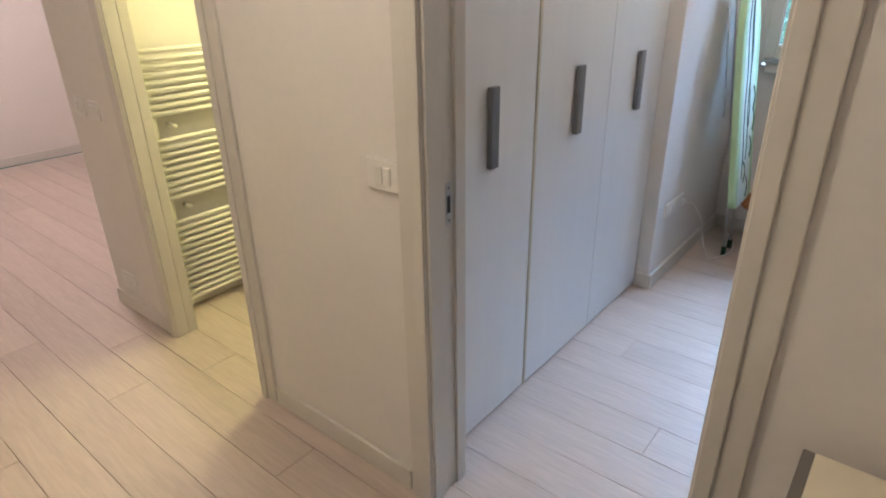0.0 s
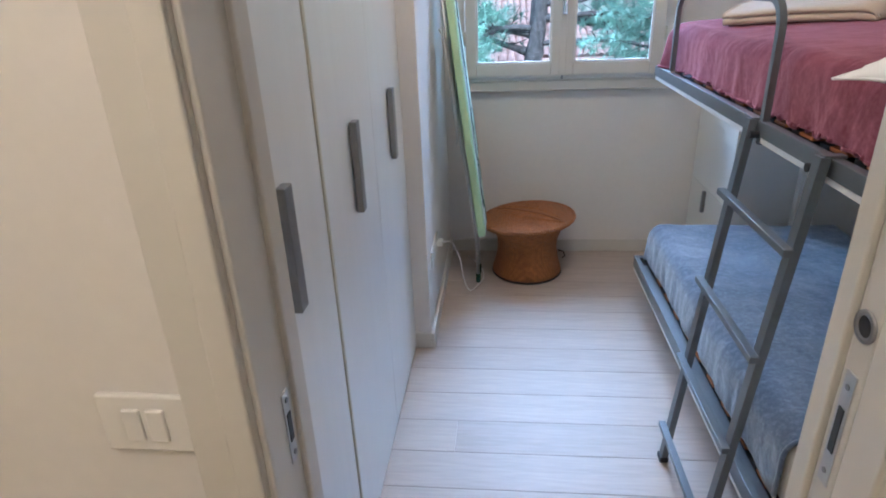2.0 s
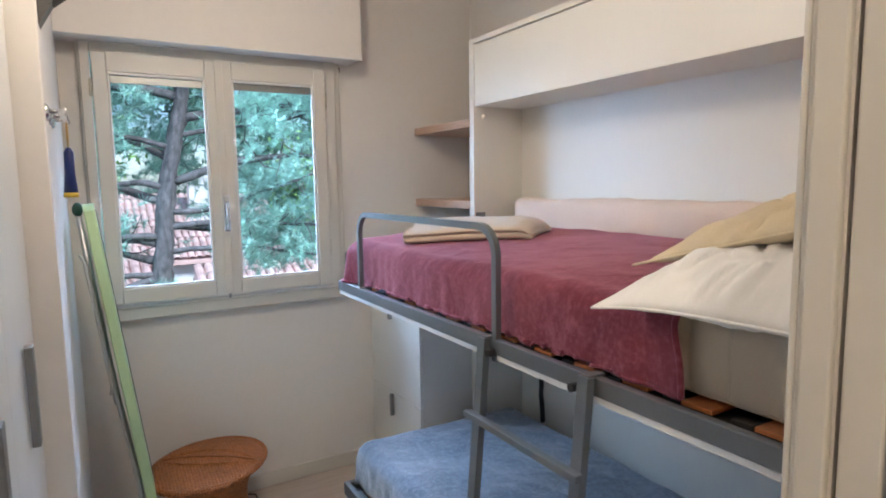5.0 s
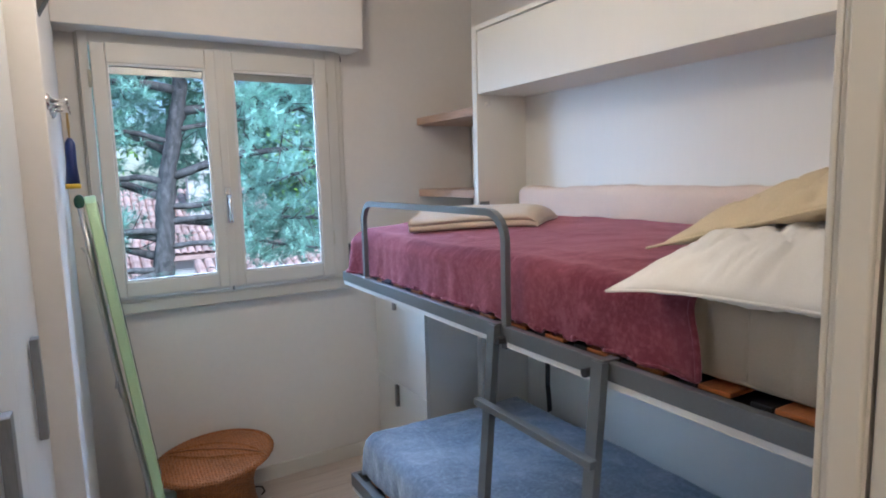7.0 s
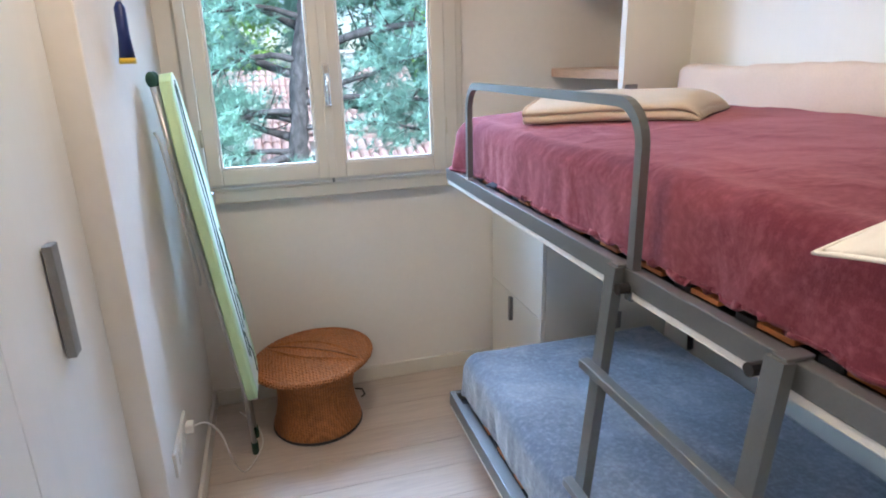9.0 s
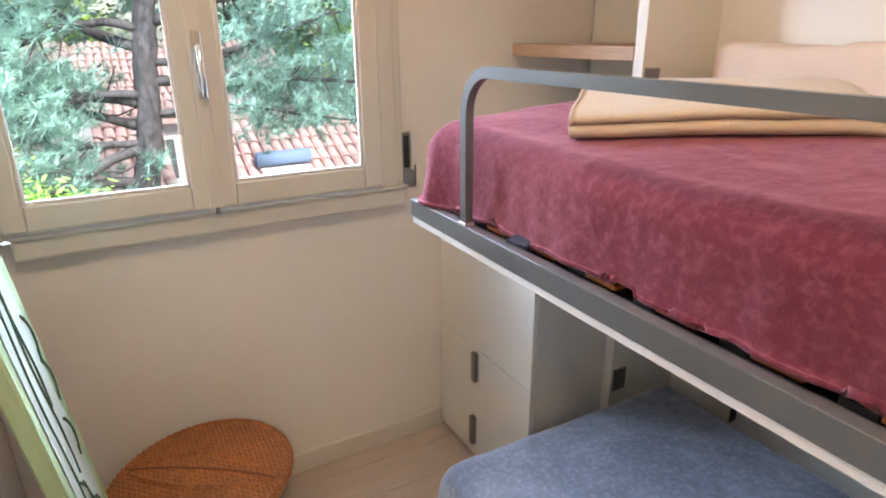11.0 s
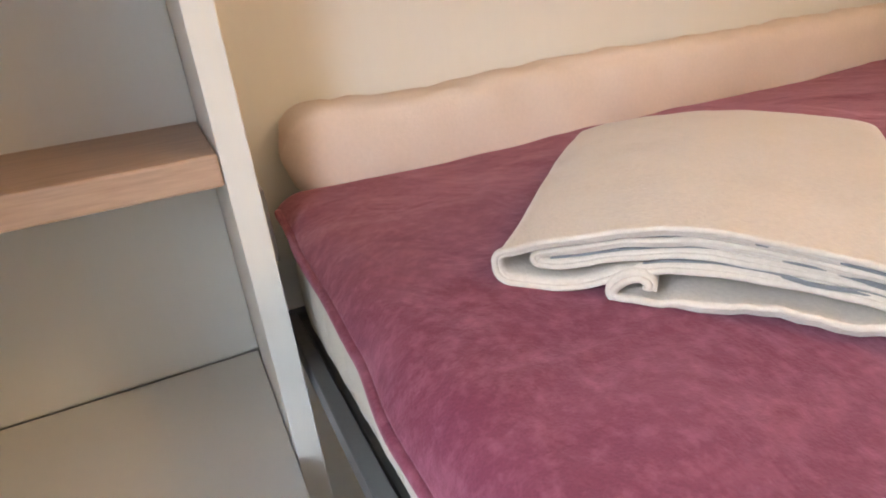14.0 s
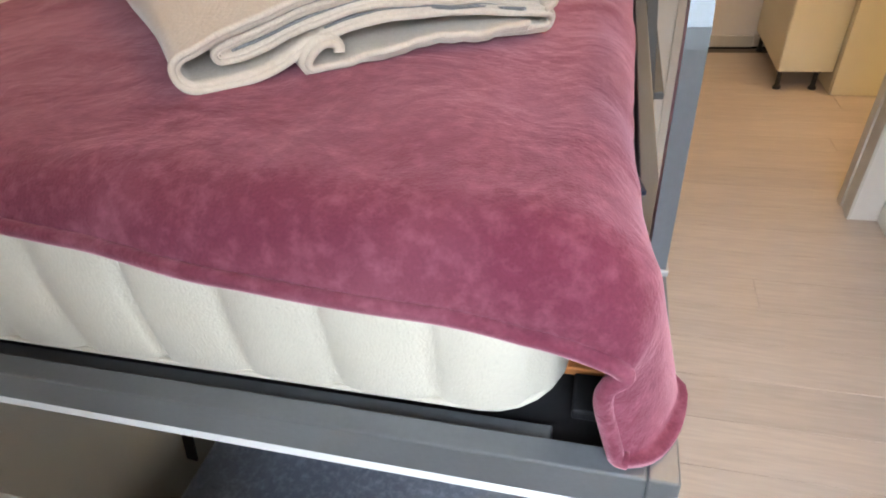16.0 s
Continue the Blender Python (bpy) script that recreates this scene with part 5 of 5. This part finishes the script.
def pine(x, y, r, lean, seed, tufts=3600, reach=2.4, z_low=-0.4, z_high=5.2, limbs=30, crossing=()):
    """A pine: leaning trunk, crooked limbs with twigs, and tufts of needles along them."""
    rnd = random.Random(seed)
    tree = thing("pine_tree", (x - lean * 4.2, y, -4.0), "tall pine with rough grey-brown bark and blue-green needles", "tree")

    def stem(z):
        return Vector((x + lean * (z - 0.2) + 0.10 * wob(z * 0.8, seed), y + 0.1 * wob(z * 0.4, seed + 3), z))

    zs = [-4.05 + 0.065 * k for k in range(176)]
    bm = tube(bmesh.new(), [stem(z) for z in zs], 0, 30, radii=[r * (1.15 - 0.095 * (z + 4)) * (1 + 0.10 * wob(z * 3, seed)) for z in zs])
    for v in bm.verts:
        c = stem(v.co.z)
        out = Vector((v.co.x - c.x, v.co.y - c.y, 0)).normalized()
        plate = abs(wob(v.co.x * 16, v.co.y * 16, v.co.z * 6)) ** 0.6
        knot = max(0.0, wob(v.co.x * 5, v.co.y * 5, v.co.z * 3.1))
        v.co += out * (0.050 * (plate - 0.75) + 0.025 * knot)
    part("trunk", bm, BARK, tree, smooth=True)
    spots = []
    for i in range(limbs):
        z = z_low + (z_high - z_low) * (i + rnd.random() * 0.6) / limbs
        a = rnd.uniform(-0.25, math.pi + 0.25) if i % 3 else rnd.choice((0.05, math.pi, 2.95, -0.15, 3.3))
        length = reach * rnd.uniform(0.6, 1.15) * (1 - 0.08 * max(0, z - 2))
        p = stem(z)
        pts, d = [p], Vector((math.cos(a), math.sin(a), rnd.uniform(-0.05, 0.3))).normalized()
        n = 11
        for k in range(n):
            d = (d + Vector((rnd.gauss(0, 0.13), rnd.gauss(0, 0.13), rnd.gauss(-0.015, 0.11)))).normalized()
            p = p + d * length / n
            pts.append(p)
        bm = tube(bmesh.new(), pts, 0, 8, radii=[0.055 * (1 - 0.86 * k / n) * rnd.uniform(0.85, 1.1) for k in range(n + 1)])
        for k in range(3, n + 1):
            for _ in range(3):
                q = pts[k] + Vector((rnd.gauss(0, 1), rnd.gauss(0, 1), rnd.gauss(0.3, 0.7))).normalized() * rnd.uniform(0.2, 0.55)
                mid = (pts[k] + q) / 2 + Vector((rnd.gauss(0, 0.05), rnd.gauss(0, 0.05), rnd.gauss(0, 0.05)))
                tube(bm, [pts[k], mid, q], 0, 4, radii=[0.010, 0.007, 0.003], caps=False)
                spots += [q, mid.lerp(q, 0.6)]
        part("limb", bm, BARK, tree, smooth=True)
    for z, dx, arch, dz, thick in crossing:
        p, n = stem(z), 14
        pts = [p + Vector((dx * k / n, -0.25 * math.sin(k * 0.5 + z) * k / n, arch * math.sin(math.pi * min(1.0, 1.4 * k / n)) + dz * (k / n) ** 1.6 + 0.02 * wob(k * 0.6, z * 9))) for k in range(n + 1)]
        bm = tube(bmesh.new(), pts, 0, 9, radii=[thick * (1.1 - 0.75 * k / n) * (1 + 0.15 * wob(k * 1.3, z * 5)) for k in range(n + 1)])
        for k in range(5, n + 1):
            for _ in range(2):
                q = pts[k] + Vector((rnd.gauss(0, 0.8) + 0.5 * math.copysign(1, dx), rnd.gauss(0, 0.6), rnd.gauss(0.1, 0.7))).normalized() * rnd.uniform(0.15, 0.40)
                mid = (pts[k] + q) / 2 + Vector((rnd.gauss(0, 0.04), rnd.gauss(0, 0.04), rnd.gauss(0, 0.04)))
                tube(bm, [pts[k], mid, q], 0, 4, radii=[0.008, 0.006, 0.003], caps=False)
                spots += [q, mid.lerp(q, 0.7)]
        part("limb", bm, BARK, tree, smooth=True)
    verts, faces = [], []
    for _ in range(tufts):
        c = rnd.choice(spots) + Vector((rnd.gauss(0, 0.10), rnd.gauss(0, 0.10), rnd.gauss(0, 0.08)))
        needle_tuft(verts, faces, c, rnd.uniform(0.09, 0.17), rnd)
    mesh_part("crown", verts, faces, NEEDLE, tree, "open crown of blue-green needle tufts", kind="stuff")
    return tree


# limbs that cross the window: height on the trunk, reach, arch, drop, thickness
CROSSING = ((1.54, -1.35, 0.10, -0.25, 0.034), (1.01, -1.30, 0.08, -0.38, 0.036), (0.60, -1.25, 0.05, -0.12, 0.034),
            (1.28, 1.60, -0.03, 0.42, 0.034), (1.12, 1.95, 0.05, -0.05, 0.034), (0.84, 1.95, 0.06, -0.14, 0.030), (1.95, -1.2, 0.10, 0.10, 0.030), (2.1, 1.5, 0.05, 0.30, 0.028))
pine(-0.36, 7.8, 0.165, 0.185, 5, tufts=6200, limbs=26, crossing=CROSSING)
pine(7.2, 13.5, 0.15, -0.05, 8, tufts=2600, reach=2.8, z_low=-1.5)
pine(-3.2, 13.0, 0.15, 0.04, 12, tufts=2200, reach=2.6, z_low=0.8)


def leafy(name, label, c, size, count, leaf, material, seed, trunk_r=0.05, base=-4.0):
    """A shrub or small tree: a stem with branches and a crown of many small leaves in uneven clumps."""
    rnd = random.Random(seed)
    t = thing(name, (c[0], c[1], base), label, "shrub")
    bm = tube(bmesh.new(), [(c[0], c[1], base), (c[0] + 0.05, c[1], (base + c[2]) / 2), (c[0], c[1], c[2])], 0, 8, radii=[trunk_r, trunk_r * 0.8, trunk_r * 0.4])
    clumps = []
    for _ in range(16):
        q = Vector(c) + Vector((rnd.gauss(0, 0.42) * size[0], rnd.gauss(0, 0.42) * size[1], rnd.gauss(0, 0.40) * size[2]))
        tube(bm, [(c[0], c[1], c[2] - size[2] * 0.4), q], 0, 5, radii=[trunk_r * 0.35, 0.008], caps=False)
        clumps.append((q, rnd.uniform(0.18, 0.4) * min(size)))
    part("stem", bm, BARK, t, smooth=True)
    verts, faces = [], []
    for _ in range(count):
        q, r = rnd.choice(clumps)
        p = q + Vector((rnd.gauss(0, r), rnd.gauss(0, r), rnd.gauss(0, r * 0.7)))
        d = Vector((rnd.gauss(0, 1), rnd.gauss(0, 1), rnd.gauss(0, 0.6))).normalized() * leaf * rnd.uniform(0.6, 1.2)
        s = d.cross(Vector((0, 0, 1)) + Vector((rnd.gauss(0, 0.4), rnd.gauss(0, 0.4), 0))).normalized() * d.length * 0.35
        n = len(verts)
        verts += [p - d, p + s, p + d, p - s]
        faces.append((n, n + 1, n + 2, n + 3))
    mesh_part("crown", verts, faces, material, t, "uneven leafy crown", kind="stuff")
    return t


leafy("acacia_shrub", "bright yellow-green feathery shrub beside the pine", (-1.02, 7.0, 0.12), (0.55, 0.40, 0.42), 3600, 0.045, BRIGHTLEAF, 3)
leafy("garden_shrub", "dark green bushy shrub beside the houses", (2.9, 8.6, -1.9), (1.2, 1.0, 1.1), 5200, 0.07, DARKLEAF, 6)
for i, (x, y, z, s) in enumerate(((-9, 27, 2.5, 4.5), (-2.5, 30, 3.2, 4.5), (4.5, 29, 2.6, 4.5), (11, 27, 2.8, 4.5), (18, 30, 3, 5), (-16, 30, 3, 5))):
    leafy("garden_tree", "broad green garden tree behind the roofs", (x, y, z), (s, s * 0.7, s), 9000, 0.24, BRIGHTLEAF if i % 2 else DARKLEAF, 20 + i, 0.25)


def house(x0, x1, y0, y1, eaves, ridge, seed, skylight=False):
    """A house with a tiled gable roof that slopes towards the window, rendered walls, windows and a chimney."""
    rnd = random.Random(seed)
    h = thing("house", ((x0 + x1) / 2, (y0 + y1) / 2, -4.0), "low rendered house with a terracotta barrel tile roof", "house", "neighbouring houses")
    part("wall", boxes((x0 + 0.4, x1 - 0.4, y0 + 0.4, y1 - 0.4, -4.0, eaves - 0.08)), RENDERED, h)
    ym = (y0 + y1) / 2
    bm = bmesh.new()
    for ya, yb in ((y0, ym), (y1, ym)):
        vs = [bm.verts.new(p) for p in ((x0, ya, eaves), (x1, ya, eaves), (x1, yb, ridge), (x0, yb, ridge))]
        vt = [bm.verts.new(p) for p in ((x0, ya, eaves - 0.12), (x1, ya, eaves - 0.12), (x1, yb, ridge - 0.12), (x0, yb, ridge - 0.12))]
        bm.faces.new(vs)
        bm.faces.new(vt[::-1])
        for k in range(4):
            bm.faces.new((vs[k], vt[k], vt[(k + 1) % 4], vs[(k + 1) % 4]))
    roof = part("roof", bm, TERRACOTTA, h, "terracotta tiled roof")
    verts, faces = [], []
    run = math.hypot(ym - y0, ridge - eaves)
    d = Vector((0, ym - y0, ridge - eaves)) / run
    nrm = Vector((0, -d.z, d.y))
    step, pitch = 0.36, 0.205
    s = 0.0
    while s < run:
        x = x0 + 0.12
        while x < x1:
            lift = rnd.uniform(0.0, 0.02)
            n = len(verts)
            for e, rr in ((0.0, 0.095), (step * 1.08, 0.080)):
                for k in range(6):
                    a = math.pi * k / 5
                    p = Vector((x, y0, eaves)) + d * (s + e) + Vector((1, 0, 0)) * rr * math.cos(a) * 1.15 + nrm * (rr * math.sin(a) + 0.02 + lift + (0.02 if e == 0 else 0))
                    verts.append(p)
            for k in range(5):
                faces.append((n + k, n + k + 1, n + k + 7, n + k + 6))
            x += pitch + rnd.uniform(-0.006, 0.006)
        s += step
    mesh_part("roof_tiles", verts, faces, TERRACOTTA, roof, "rows of barrel tiles", kind="stuff")
    cx = x0 + (x1 - x0) * 0.7
    ch = part("chimney", boxes((cx - 0.3, cx + 0.3, ym - 1.4, ym - 0.9, eaves, ridge + 0.7), (cx - 0.36, cx + 0.36, ym - 1.46, ym - 0.84, ridge + 0.7, ridge + 0.8), bevel=0.01), RENDERED, roof, "rendered chimney")
    for k in range(3):
        wx = x0 + (x1 - x0) * (0.2 + 0.3 * k)
        w = part("window", boxes((wx - 0.5, wx + 0.5, y0 + 0.36, y0 + 0.42, eaves - 1.75, eaves - 0.5), bevel=0.01), WHITEP, h, "white framed house window")
        part("pane", boxes((wx - 0.42, wx + 0.42, y0 + 0.345, y0 + 0.362, eaves - 1.67, eaves - 0.58)), SHUTTER, w, "dark window pane")
    if skylight:
        p = Vector((x0 + (x1 - x0) * 0.20, y0, eaves)) + d * run * 0.55
        tilt = Matrix.Translation(p) @ pose(0, 0, 0, math.degrees(math.asin(d.z)), 0, 0)
        part("solar_panel", box(bmesh.new(), -0.45, 0.45, -0.35, 0.35, 0.10, 0.16, bevel=0.01, m=tilt), WHITEP, roof, "pale flat panel on the roof")
        bm = tube(bmesh.new(), [(-0.5, 0.50, 0.24), (0.5, 0.50, 0.24)], 0.14, 16)
        bmesh.ops.transform(bm, verts=bm.verts, matrix=tilt)
        part("water_tank", bm, AWNING, roof, "blue tank above the panel", smooth=True)
    return h


house(-4.6, 0.35, 12.0, 18.5, -1.55, -0.1, 1)
house(0.9, 7.5, 11.0, 17.5, -2.05, -0.35, 2, skylight=True)
house(-12, -5.2, 14, 21, -1.4, 0.2, 4)
house(-3.5, 4.5, 19.5, 26, -0.6, 1.1, 5)

# ---------------------------------------------------------------- floor planks
PW, GAP = 0.166, 0.0014
ROW0 = 2.205


def plank_mesh(length):
    bm = bmesh.new()
    box(bm, -length / 2, length / 2, -(PW - GAP) / 2, (PW - GAP) / 2, -0.016, 0.0, bevel=0.0008, segs=1)
    me = bpy.data.meshes.new("plank")
    bm.to_mesh(me)
    bm.free()
    me.materials.append(PLANK)
    return me


PLANKS = {n: plank_mesh(n) for n in (1.90, 1.20, 0.95, 0.60)}
rnd = random.Random(17)


JOINTS = {-4: -0.458, -1: -0.753}   # rows whose joint the walk shows


def lay(x_from, x_to, y_from, y_to):
    k = math.ceil((y_from - ROW0) / PW)
    while ROW0 + (k + 0.5) * PW < y_to:
        y = ROW0 + (k + 0.5) * PW
        whole = k in JOINTS or y > 1.1
        x = x_from - rnd.uniform(0.0, 1.7)
        if whole:
            x = JOINTS.get(k, rnd.uniform(0.30, 0.85)) - 4 * (1.90 + GAP)
        while x < x_to:
            n = 1.90 if whole else rnd.choice((1.90, 1.90, 1.90, 1.90, 1.20))
            a, b = max(x, x_from), min(x + n, x_to)
            cut = round(b - a, 3)
            if cut > 0.05:
                if cut not in PLANKS:
                    PLANKS[cut] = plank_mesh(cut)
                ob = new("plank", PLANKS[cut])
                ob.parent = floor
                ob.location = ((a + b) / 2, y, 0.0)
            x += n + GAP
        k += 1


lay(-6.25, 1.24, -0.9, 3.95)
